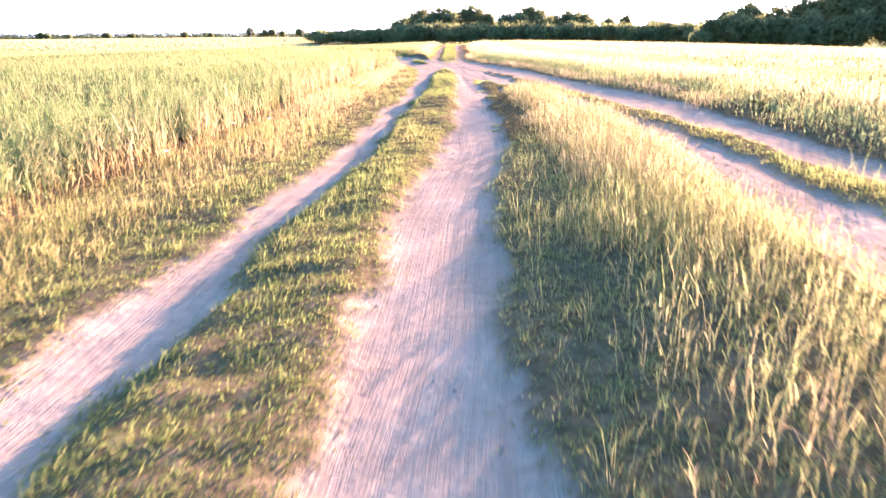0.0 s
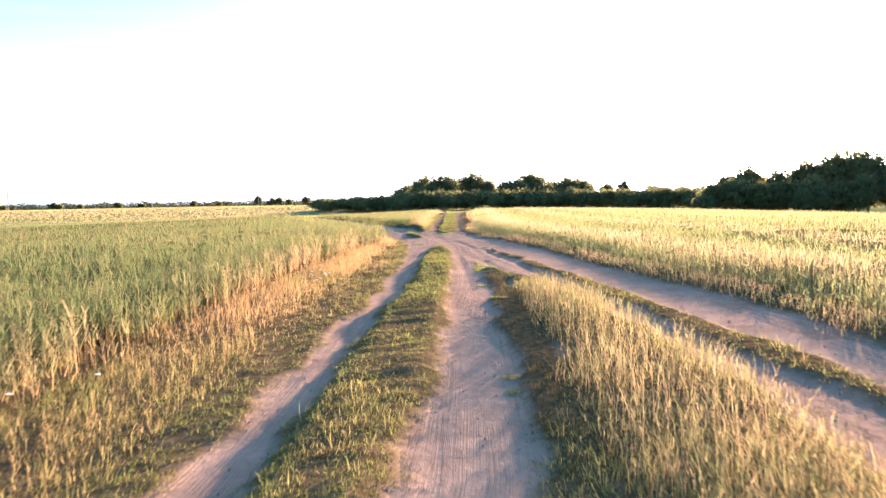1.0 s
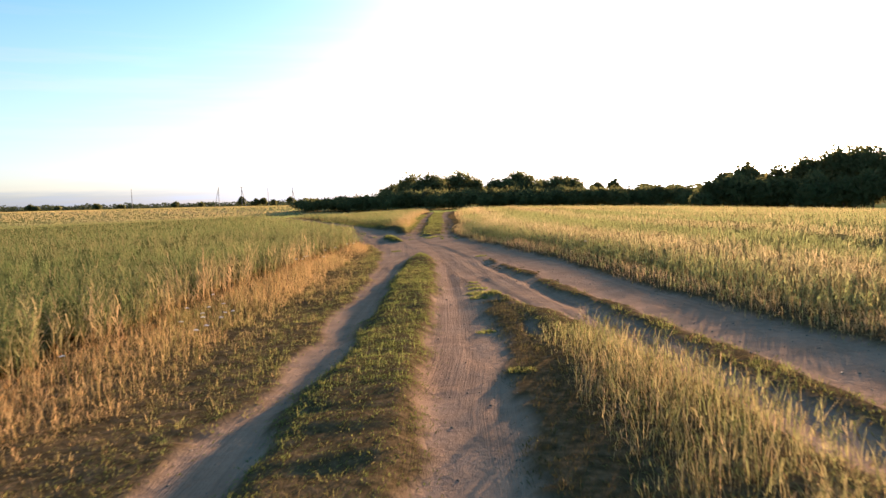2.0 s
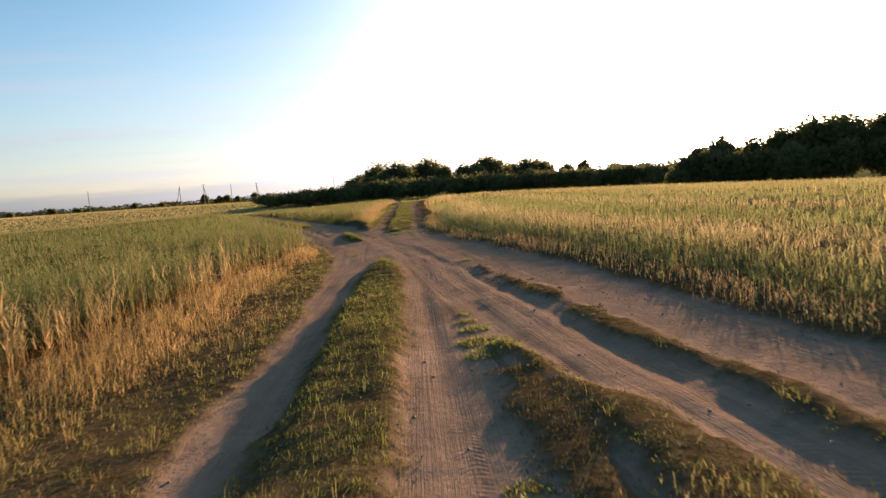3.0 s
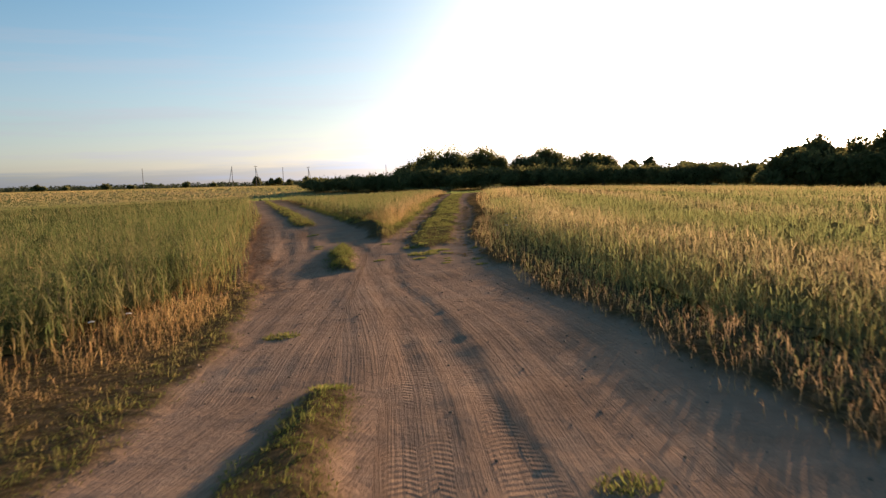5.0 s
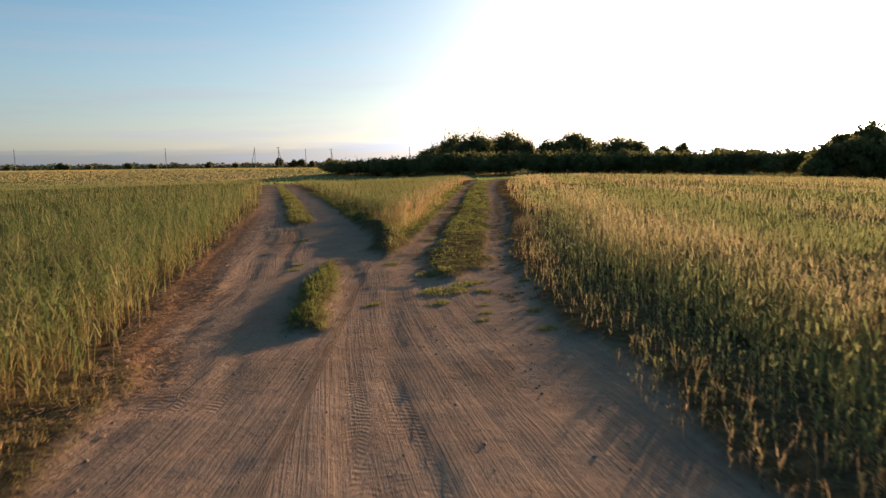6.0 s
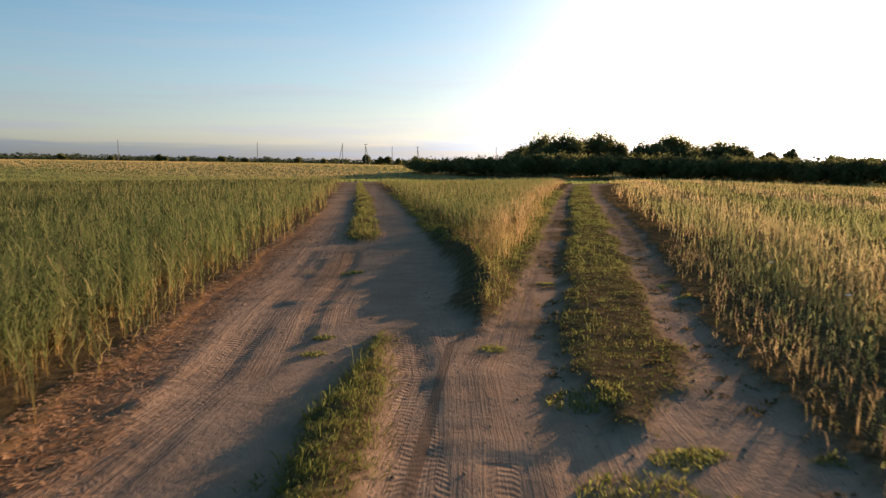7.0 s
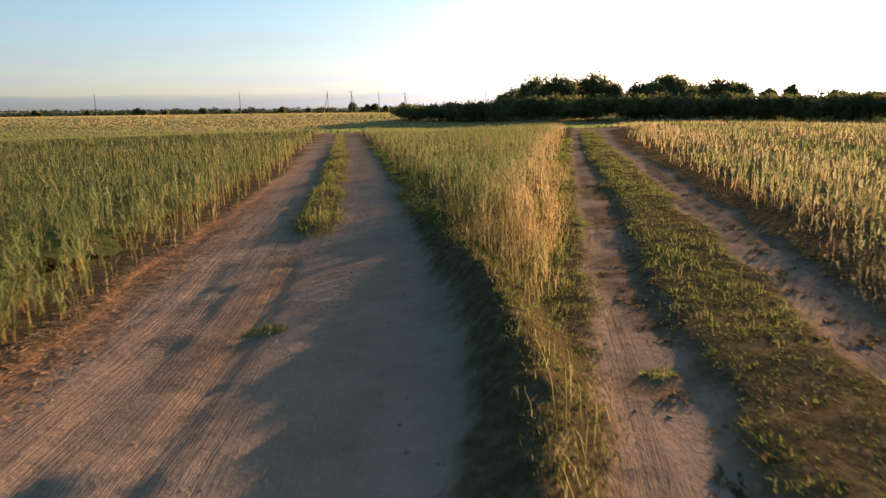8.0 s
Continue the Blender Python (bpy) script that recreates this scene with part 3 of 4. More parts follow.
def grow_field(name, zone, x_lo, x_hi, y_lo, y_hi, tall, label, thick=1.0, low_edge=lambda y: .8, rise=.5, uneven=.1, mat=None, fewer=0, under=None):
    left, right, y0, y1 = zone
    g = Growth()

    def depth(x, y):
        return np.minimum(np.minimum(x - left(y), right(y) - x), np.minimum(y - y0, y1 - y))

    for near, reach, per_m2, wide, leaves, spikelets in ((0, 5, 110, 1.05, 3, 7), (5, 8, 84, 1.2, 3, 5), (8, 13, 46, 1.5, 2, 4), (13, 22, 23, 2.1, 2, 3), (22, 42, 12, 3.0, 1, 3), (42, 90, 4, 4.6, 1, 3)):
        stems = 4 if reach < 14 and not fewer else 1
        x, y = scatter(x_lo, x_hi, y_lo, y_hi, per_m2 * thick / stems)
        x, y = (np.repeat(v, stems) + RNG.normal(0, .022 * (stems > 1), len(v) * stems) for v in (x, y))
        plant = np.repeat(RNG.normal(0, 1, len(x) // stems), stems)
        p, e = off_road(x, y), depth(x, y) + .12 * lumps(x, y, 1.5)
        sparse = .25 + .75 * smooth(0, .5 + .25 * rise, e)
        keep = (p >= near) & (p < reach) & (e > 0) & (RNG.uniform(0, 1, len(x)) < sparse) & (y > 1.4 * np.maximum(-x, 0) - 3) & (y > 1.08 * x - 3)
        x, y, e, plant = x[keep], y[keep], e[keep], plant[keep]
        h = tall * (1 + .09 * plant) * RNG.normal(1, .07 + uneven * smooth(1, .2, e), len(x)) * (low_edge(y) + (1 - low_edge(y)) * smooth(0, rise, e)) * (1 + .08 * lumps(x, y, .5) + .06 * lumps(y, x, 2.2))
        g.oats(on_ground(x, y), h, wide, field_dryness(name, x, y, e) + .13 * plant + RNG.normal(0, .12, len(x)), leaves + (fewer > 0 and reach < 14 and leaves < 3), max(spikelets - fewer, 1), .13)
    ob = tagged(g.thing("oat_field", mat or M_OATS), label, "crop field", kind="stuff")
    # sheet closing the stand below the heads, coloured dark for shade between the stalks
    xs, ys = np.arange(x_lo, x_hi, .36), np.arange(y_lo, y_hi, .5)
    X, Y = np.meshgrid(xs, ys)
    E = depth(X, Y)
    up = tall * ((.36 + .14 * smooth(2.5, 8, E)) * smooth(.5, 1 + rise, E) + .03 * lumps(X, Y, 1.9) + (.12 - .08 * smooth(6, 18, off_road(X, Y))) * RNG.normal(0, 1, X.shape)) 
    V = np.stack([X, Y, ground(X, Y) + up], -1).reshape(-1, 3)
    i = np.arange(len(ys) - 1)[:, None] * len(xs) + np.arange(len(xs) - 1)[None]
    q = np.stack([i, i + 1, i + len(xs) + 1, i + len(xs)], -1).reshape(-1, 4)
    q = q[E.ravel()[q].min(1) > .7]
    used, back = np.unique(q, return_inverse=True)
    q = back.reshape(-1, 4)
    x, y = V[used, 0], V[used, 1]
    me = tri_mesh("undergrowth_sheet", V[used], np.concatenate([q[:, [0, 1, 2]], q[:, [0, 2, 3]]]), under or M_UNDER_SHADE, h=.2 + .5 * smooth(4, 12, off_road(x, y)) + .2 * smooth(12, 30, off_road(x, y)), dry=np.clip(field_dryness(name, x, y, E.ravel()[used]) + .12 * smooth(15, 45, off_road(x, y)), 0, 1))
    low = tagged(new("undergrowth_sheet", me), kind="stuff")
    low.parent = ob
    return ob


FL, FR = ZONES["field_left"], ZONES["field_right"]
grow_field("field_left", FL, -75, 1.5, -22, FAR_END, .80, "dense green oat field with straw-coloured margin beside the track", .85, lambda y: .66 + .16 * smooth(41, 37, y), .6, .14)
grow_field("field_right", FR, 4.0, 42, -22, 118, .48, "ripening oat field in green and straw bands beside the road", 1.15, lambda y: .33 - .11 * smooth(33, 39, y) + .6 * smooth(49, 58, y), 1.9, .08, M_GLARE_OATS, 6, M_GLARE_UNDER)
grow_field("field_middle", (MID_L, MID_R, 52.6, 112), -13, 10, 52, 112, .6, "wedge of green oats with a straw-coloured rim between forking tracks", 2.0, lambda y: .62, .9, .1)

# ---- grass on verges and strips ----


def grow_grass(zone, y_lo, y_hi, label, height=.12, dry=.3, per_m2=45, gaps=.35, tall=None, mat=None, rim=None):
    """Tufts of unlike size, height and dryness, with bare gaps, and small broad leaves between them."""
    left, right, _, _ = ZONES[zone]
    ys = np.linspace(y_lo, y_hi, 60)
    g = Growth()
    x, y = scatter(left(ys).min() - .15, right(ys).max() + .15, y_lo, y_hi, per_m2 * 1.9)
    lush_start = smooth(14, 9, y)
    k = (RNG.uniform(0, 1, len(x)) < .53 + .47 * lush_start) & (y > .6) & (y > 1.25 * np.abs(x) - 3)
    x, y, lush_start = x[k], y[k], lush_start[k]
    e = inside(zone, x, y) + .09 * lumps(x, y, 2.3) + .07 * lumps(y + 40, x, 5.0) + .02
    lush = lumps(x, y, 1.1) + .6 * lumps(y, x, 3.7)
    p = off_road(x, y)
    keep = (e > 0) & (RNG.uniform(0, 1, len(x)) < 1 - gaps * (1 - .7 * lush_start) * smooth(.2, -.9, lush)) & (RNG.uniform(0, 1, len(x)) < np.interp(p, [0, 14, 30, 70], [1, .8, .4, .16]))
    x, y, e, lush, p, lush_start = x[keep], y[keep], e[keep], lush[keep], p[keep], lush_start[keep]
    n = len(x)
    wide = np.interp(p, [0, 6, 30, 70], [1, 1.2, 2.6, 5])
    size = RNG.lognormal(0, .38, n) * (.6 + .55 * smooth(-.7, .9, lush)) * (.6 + .4 * smooth(0, .25, e)) * (1 + .3 * lush_start)
    dr = dry - .32 - .12 * smooth(12, 8, y) + .5 * smooth(.12, .7, e) * smooth(-.5, .8, lumps(x, y, .8)) + RNG.normal(0, .2, n)
    if rim:
        dr = dr + rim(x, y)
    spread = RNG.uniform(.02, .075, n) * size ** .5
    for k in range(9):
        m = RNG.uniform(0, 1, n) < (.9 if k < 5 else .45)
        a = RNG.uniform(0, 6.28, m.sum())
        q = spread[m] * np.sqrt(RNG.uniform(0, 1, m.sum())) * wide[m] ** .5
        h = height * size[m] * RNG.uniform(.4, 1.1, m.sum())
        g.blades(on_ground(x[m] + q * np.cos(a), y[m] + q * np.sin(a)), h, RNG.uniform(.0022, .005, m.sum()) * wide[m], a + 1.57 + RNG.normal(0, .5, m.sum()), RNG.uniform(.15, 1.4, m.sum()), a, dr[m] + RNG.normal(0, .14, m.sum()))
    for k in range(8):
        m = RNG.uniform(0, 1, n) < .8
        a = RNG.uniform(0, 6.28, m.sum())
        q = RNG.uniform(.01, .17, m.sum())
        g.blades(on_ground(x[m] + q * np.cos(a), y[m] + q * np.sin(a), .004), height * RNG.uniform(.1, .42, m.sum()), RNG.uniform(.005, .012, m.sum()) * wide[m] ** .5, a + 1.57, RNG.uniform(.8, 2.4, m.sum()), a,
                 dr[m] * .6 + RNG.normal(-.1, .12, m.sum()))
    if tall:
        tall(g)
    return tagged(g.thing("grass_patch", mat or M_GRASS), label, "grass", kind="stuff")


def tall_stalks(x_of_left, x_of_right, y_lo, y_hi, height, per_m2, dry, ramp_in=.5, slim=.0036):
    def grow(g):
        ys = np.linspace(y_lo, y_hi, 60)
        x, y = scatter(x_of_left(ys).min(), x_of_right(ys).max(), y_lo, y_hi, per_m2)
        e = np.minimum(np.minimum(x - x_of_left(y), x_of_right(y) - x), (y_hi - y)) + .15 * lumps(x, y, 1.7)
        k = (e > 0) & (RNG.uniform(0, 1, len(x)) < .25 + .75 * smooth(-.7, .6, lumps(x, y, 1.1)))
        x, y, e = x[k], y[k], e[k]
        h = height * (.5 + .5 * smooth(0, ramp_in, e)) * RNG.uniform(.6, 1.2, len(x))
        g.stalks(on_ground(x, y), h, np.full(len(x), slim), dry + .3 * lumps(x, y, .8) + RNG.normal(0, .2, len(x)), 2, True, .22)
    return grow


grow_grass("verge", -5, 40.8, "green and dry yellow grass verge beside the oats", .11, .36, 72, .2,
           lambda g: (tall_stalks(lambda y: OATS_L(y) - .35, lambda y: OATS_L(y) + (.75 - .3 * smooth(15, 22, y)) * (A_L(y) - OATS_L(y)), -5, 17, .3, 130, .52, .6, .003)(g), tall_stalks(lambda y: OATS_L(y) - .3, lambda y: OATS_L(y) + .52 * (A_L(y) - OATS_L(y)), 16, 39, .34, 230, .85, .5, .003)(g)), None, lambda x, y: .22 * smooth(14, 20, y) + .45 * smooth(.85, .35, (x - OATS_L(y)) / np.maximum(A_L(y) - OATS_L(y), .3)))
grow_grass("strip", -5, 34.4, "low green grass strip between two wheel ruts", .075, .33, 140, .3, None, None, lambda x, y: -.3 * smooth(13, 20, y))
grow_grass("island", 19.6, 24.6, "low trodden end of a grass strip between tracks", .06, .25, 90, .5)
grow_grass("island", -5, 19.6, "strip of tall backlit grass between two tracks", .13, .25, 62, .3,
           lambda g: (tall_stalks(TALL_L, C_L, 2, 20.2, .44, 240, .36, .4, .0032)(g), tall_stalks(TALL_L, C_L, 2, 11, .4, 150, .4, .8, .0032)(g), tall_stalks(TALL_L, C_L, 19.3, 21, .13, 150, .3)(g)), M_STALKS)
# brown weed tones here also stand in for the shade beside the tall grass
grow_grass("island_foot", 10.5, 23.6, "brownish weeds at the foot of tall grass, darkened for the shade there", .1, .3, 70, .35, None, M_WEEDS)
grow_grass("ridge", -5, 22, "narrow ridge of yellow-green grass in the road", .12, .4, 55, .7)
grow_grass("ridge", 22, 31.2, "broken line of sparse low tufts in the road", .065, .3, 20, .9, None, M_GRASS)
grow_grass("islet", 41.9, 47.4, "small tongue of grass in the middle of the road", .15, .2, 190, .1)
grow_grass("tongue", 46.9, 84, "weedy grass margin around the wedge of oats", .12, .1, 95, .2,
           lambda g: (tall_stalks(lambda y: E_R(y) + .3 + .3 * smooth(48.5, 51, y), lambda y: T_R(y) - .1 - .25 * smooth(48.5, 51, y), 48, 56, .48, 200, .38, .25, .003)(g),
                      tall_stalks(lambda y: T_R(y) - .9, lambda y: T_R(y) - .1, 55, 66, .4, 110, .62)(g)))
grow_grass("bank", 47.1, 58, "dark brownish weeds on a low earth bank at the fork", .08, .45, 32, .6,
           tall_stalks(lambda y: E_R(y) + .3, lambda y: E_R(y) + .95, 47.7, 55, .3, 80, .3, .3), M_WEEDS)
grow_grass("track_middle", 44.6, 97, "green grass strip along the middle of a track", .085, .06, 105, .25)
grow_grass("median", 55.8, 110, "grass median between the wheel ruts of a side road", .2, .3, 50, .2)
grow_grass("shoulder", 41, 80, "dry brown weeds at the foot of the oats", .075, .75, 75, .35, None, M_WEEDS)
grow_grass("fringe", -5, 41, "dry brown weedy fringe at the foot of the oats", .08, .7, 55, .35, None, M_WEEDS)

def edge_straw():
    g = Growth()
    tall_stalks(lambda y: OATS_R(y) - .2, lambda y: OATS_R(y) + .8, 14, 37, .28, 130, .7, .5, .0032)(g)
    tall_stalks(lambda y: OATS_R(y) - .2, lambda y: OATS_R(y) + .5, 36, 54, .27, 130, .65, .5, .0032)(g)
    tagged(g.thing("dry_grass", M_STALKS), "dry straw-coloured grass along the edge of the oats", "grass", kind="stuff")


edge_straw()


def grow_meadow():
    """Upright grass of the far meadow, in drier and greener stretches."""
    x, y = scatter(-190, 30, 112, 300, .7)
    k = (y > 1.4 * np.maximum(-x, 0) - 3) & ((y > FAR_END) | (x > 10))
    x, y = x[k], y[k]
    n = len(x)
    z = np.stack([x, y, land(x, y) - .05], -1)
    g = Growth()
    for i in range(2):
        g.blades(z + RNG.normal(0, .25, (n, 3)) * (1, 1, 0), RNG.uniform(.2, .42, n), RNG.uniform(.12, .3, n), RNG.uniform(-.6, .6, n), RNG.uniform(.1, .8, n), RNG.uniform(0, 6.28, n), .02 + .4 * smooth(165, 220, y) + (.08 + .2 * smooth(150, 200, y)) * lumps(x * .3, y, .16) + RNG.normal(0, .1, n), .5, 1)
    tagged(g.thing("meadow_grass", M_OATS), "far meadow grass in green and straw-coloured stretches", "grass", kind="stuff")


grow_meadow()

# ---- crumbs, straw and single tufts on the tracks ----


def grow_tufts():
    spots = [(4.51, 42.39, .06), (4.45, 42.05, .06), (4.53, 42.85, .06), (4.62, 43.75, .1), (4.55, 44.4, .12), (5.07, 42.4, .1), (5.04, 41.5, .1), (5.23, 44.3, .08), (4.1, 43.85, .28), (4.0, 43.1, .12),
             (3.99, 45.3, .25), (4.4, 44.3, .15), (1.6, 47.2, .1), (1.66, 46.6, .1), (5.6, 50.1, .08), (5.62, 49.2, .08), (3.3, 46.8, .12), (.96, 51.6, .16), (4.02, 50.4, .1), (3.54, 26.5, .1), (3.47, 26.0, .12),
             (3.48, 25.5, .16), (3.4, 24.8, .22), (3.42, 24.2, .25), (2.99, 34.5, .14), (4.63, 32.45, .14), (2.3, 36.6, .16), (2.12, 13.3, .07), (2.06, 12.75, .08), (2.95, 21.2, .12), (2.9, 18.8, .12), (3.2, 43.3, .1)]
    for x0, y0, r in spots:
        g = Growth()
        n = int(2400 * r)
        a, q = RNG.uniform(0, 6.28, n), r * np.sqrt(RNG.uniform(0, 1, n))
        x, y = x0 + q * np.cos(a) * 1.2, y0 + q * np.sin(a)
        g.blades(on_ground(x, y), RNG.uniform(.025, .085, n) * (.6 + r * 2), RNG.uniform(.005, .014, n), RNG.uniform(0, 6.28, n), RNG.uniform(.3, 1.4, n), RNG.uniform(0, 6.28, n), RNG.normal(.06, .18, n))
        tagged(g.thing("grass_tuft", M_GRASS), "small low green tuft growing on bare sand", "grass tuft", group="tufts on the road")


def scatter_crumbs():
    x, y = scatter(-3, 8, 1, 60, 42)
    s = sandy(x, y)
    k = (s > .15) & (RNG.uniform(0, 1, len(x)) < np.where(s < .95, .9, .12 + .3 * (np.abs(tyre_marks(x, y)[0]) > .3)))
    x, y = x[k], y[k]
    n = len(x)
    size = np.minimum(RNG.lognormal(-4.9, .5, n), .017)
    corners = np.array([(1, 0, 0), (-1, 0, 0), (0, 1, 0), (0, -1, 0), (0, 0, .8), (0, 0, -.6)], float)
    turn = RNG.uniform(0, 6.28, n)
    c, s = np.cos(turn)[:, None], np.sin(turn)[:, None]
    P = corners[None] * (size[:, None] * RNG.uniform(.5, 1.4, (n, 6)))[..., None]
    P = np.stack([P[..., 0] * c - P[..., 1] * s, P[..., 0] * s + P[..., 1] * c, P[..., 2]], -1) + on_ground(x, y, -.002)[:, None]
    g = Growth()
    g.add(P, [(0, 2, 4), (2, 1, 4), (1, 3, 4), (3, 0, 4), (2, 0, 5), (1, 2, 5), (3, 1, 5), (0, 3, 5)], np.zeros(6), np.zeros(n))
    tagged(g.thing("soil_crumbs", M_CLOD), "loose crumbs of dry soil and pebbles on the track", "soil crumbs", kind="stuff")


def scatter_straw():
    x, y = scatter(-4, 3, 39, 62, 1100)
    e = x - OATS_L(y)
    k = (e > -.25) & (RNG.uniform(0, 1, len(x)) < smooth(.8, .0, e + .15 * lumps(x, y, 2)) * np.interp(y, [39, 41, 55, 62], [.2, 1, .8, .3]))
    x, y = x[k], y[k]
    n = len(x)
    a, long, wide = RNG.uniform(0, 6.28, n), RNG.uniform(.008, .05, n), RNG.uniform(.002, .006, n)
    d = np.stack([np.cos(a), np.sin(a), RNG.uniform(-.05, .3, n)], -1) * long[:, None]
    s = np.stack([-np.sin(a), np.cos(a), RNG.uniform(-.4, .4, n)], -1) * wide[:, None]
    p = on_ground(x, y, -.008)
    g = Growth()
    g.add(np.stack([p - d - s, p + d - s, p + d + s, p - d + s], 1), [(0, 1, 2), (0, 2, 3)], np.zeros(4), np.zeros(n))
    tagged(g.thing("straw_litter", M_STRAW), "trodden reddish straw along the edge of the oats", "straw", kind="stuff")


def scatter_clods():
    """Torn sods and small weeds along the ragged rut edges of the right track."""
    y = np.concatenate([RNG.uniform(43, 66, 150), RNG.uniform(45, 62, 90), RNG.uniform(25, 31.5, 25)])
    x = np.concatenate([D_R(y[:150]) - .3 + RNG.normal(0, .2, 150), DS_L(y[150:240]) - .12 + RNG.normal(0, .13, 90), S_HI(y[240:]) + RNG.normal(-.1, .14, 25)])
    g = Growth()
    for k in range(16):
        r = RNG.uniform(.0, .07, len(x))
        a = RNG.uniform(0, 6.28, len(x))
        g.blades(on_ground(x + 1.3 * r * np.cos(a), y + r * np.sin(a), .006), RNG.uniform(.012, .045, len(x)), RNG.uniform(.012, .03, len(x)), a + 1.57, RNG.uniform(.6, 2.2, len(x)), a, RNG.normal(.3, .25, len(x)))
    tagged(g.thing("torn_sods", M_WEEDS), "dark torn sods and tiny weeds along the ruts", "sods", kind="stuff")


grow_tufts()
scatter_clods()
scatter_crumbs()
scatter_straw()

# ---- white flowers in the field margin ----


def part(name, me, parent, label=""):
    ob = new(name, me)
    ob.parent = parent
    return tagged(ob, label) if label else ob


def tube(points, radii, sides=6):
    """A tapered tube along points: vertices and triangles."""
    pts, V, T = [Vector(p) for p in points], [], []
    for i, p in enumerate(pts):
        d = (pts[min(i + 1, len(pts) - 1)] - pts[max(i - 1, 0)]).normalized()
        a = d.cross(Vector((.31, .95, .07))).normalized()
        b = d.cross(a)
        V += [p + (a * math.cos(6.2832 * k / sides) + b * math.sin(6.2832 * k / sides)) * radii[i] for k in range(sides)]
    for i in range(len(pts) - 1):
        for k in range(sides):
            q, w = i * sides + k, i * sides + (k + 1) % sides
            T += [(q, w, w + sides), (q, w + sides, q + sides)]
    return np.array(V), np.array(T)


def joined(pieces):
    V, T, n = [], [], 0
    for v, t in pieces:
        V.append(v)
        T.append(t + n)
        n += len(v)
    return np.concatenate(V), np.concatenate(T)


def white_flower():
    top = new("white_flower")
    v, t = tube([(0, 0, -.02), (.02, .01, .18), (.05, .02, .36)], [.004, .003, .002], 4)
    part("stem", tri_mesh("stem", v, t, M_GRASS, h=np.full(len(v), .8), dry=np.full(len(v), .2)), top)
    pieces = []
    for k in range(9):
        a, r = k * 2.4, .009 * math.sqrt(k)
        c = np.array((.05 + r * math.cos(a), .02 + r * math.sin(a), .36 + .012 - r * .2))
        ring = [c + .009 * np.array((math.cos(q), math.sin(q), 0)) for q in np.arange(6) * 1.047]
        pieces.append((np.array([c + (0, 0, .006), *ring, c - (0, 0, .008)]), np.array([(0, 1 + q, 1 + (q + 1) % 6) for q in range(6)] + [(7, 1 + (q + 1) % 6, 1 + q) for q in range(6)])))
    part("flower_head", tri_mesh("flower_head", *joined(pieces), M_PETAL), top, "flat cluster of small white blossoms")
    return tagged(top, "white umbel flower on a thin stem in the field margin", "flower", group="flowers in the margin")


first = white_flower()
for k, (y, e) in enumerate(((9.6, .5), (12.4, .3), (13.1, .6), (19.5, .4), (24.1, .35), (30.6, .25), (31.4, .1), (33.6, .15), (34.4, .3), (35.9, .2), (36.3, .35), (21.3, 1.28), (21.2, .83), (21.9, .86), (22.4, .82), (21.7, 1.2), (22.6, 1.0), (22.0, 1.36), (22.5, .42), (21.5, .96), (20.8, 1.24), (20.5, 1.3),
                            (30.8, .75), (30.5, .12), (31.7, .1), (45.0, 5.95), (47.2, 6.7), (49.5, 6.75), (30.2, 7.1))):
    x = float(OATS_L(y) if e < 5 else e)
    x += e if e < 5 else 0
    m = pose(x, y, float(ground(np.array([x]), np.array([y]))[0]), RNG.uniform(-8, 8), RNG.uniform(-8, 8), RNG.uniform(0, 360))
    if k:
        copy_thing(first, m)
    else:
        first.matrix_basis = m

# ---- trees, hedge, poles and the far country ----
RNG = np.random.default_rng(21)
EYE_X, EYE_Y, EYE_Z = 3.66, 37.3, 1.63   # lookout from which far bearings are given


def bearing(az, dist, x0=EYE_X, y0=EYE_Y):
    x, y = x0 + dist * math.sin(radians(az)), y0 + dist * math.cos(radians(az))
    return x, y, float(land(np.array([x]), np.array([y]))[0])


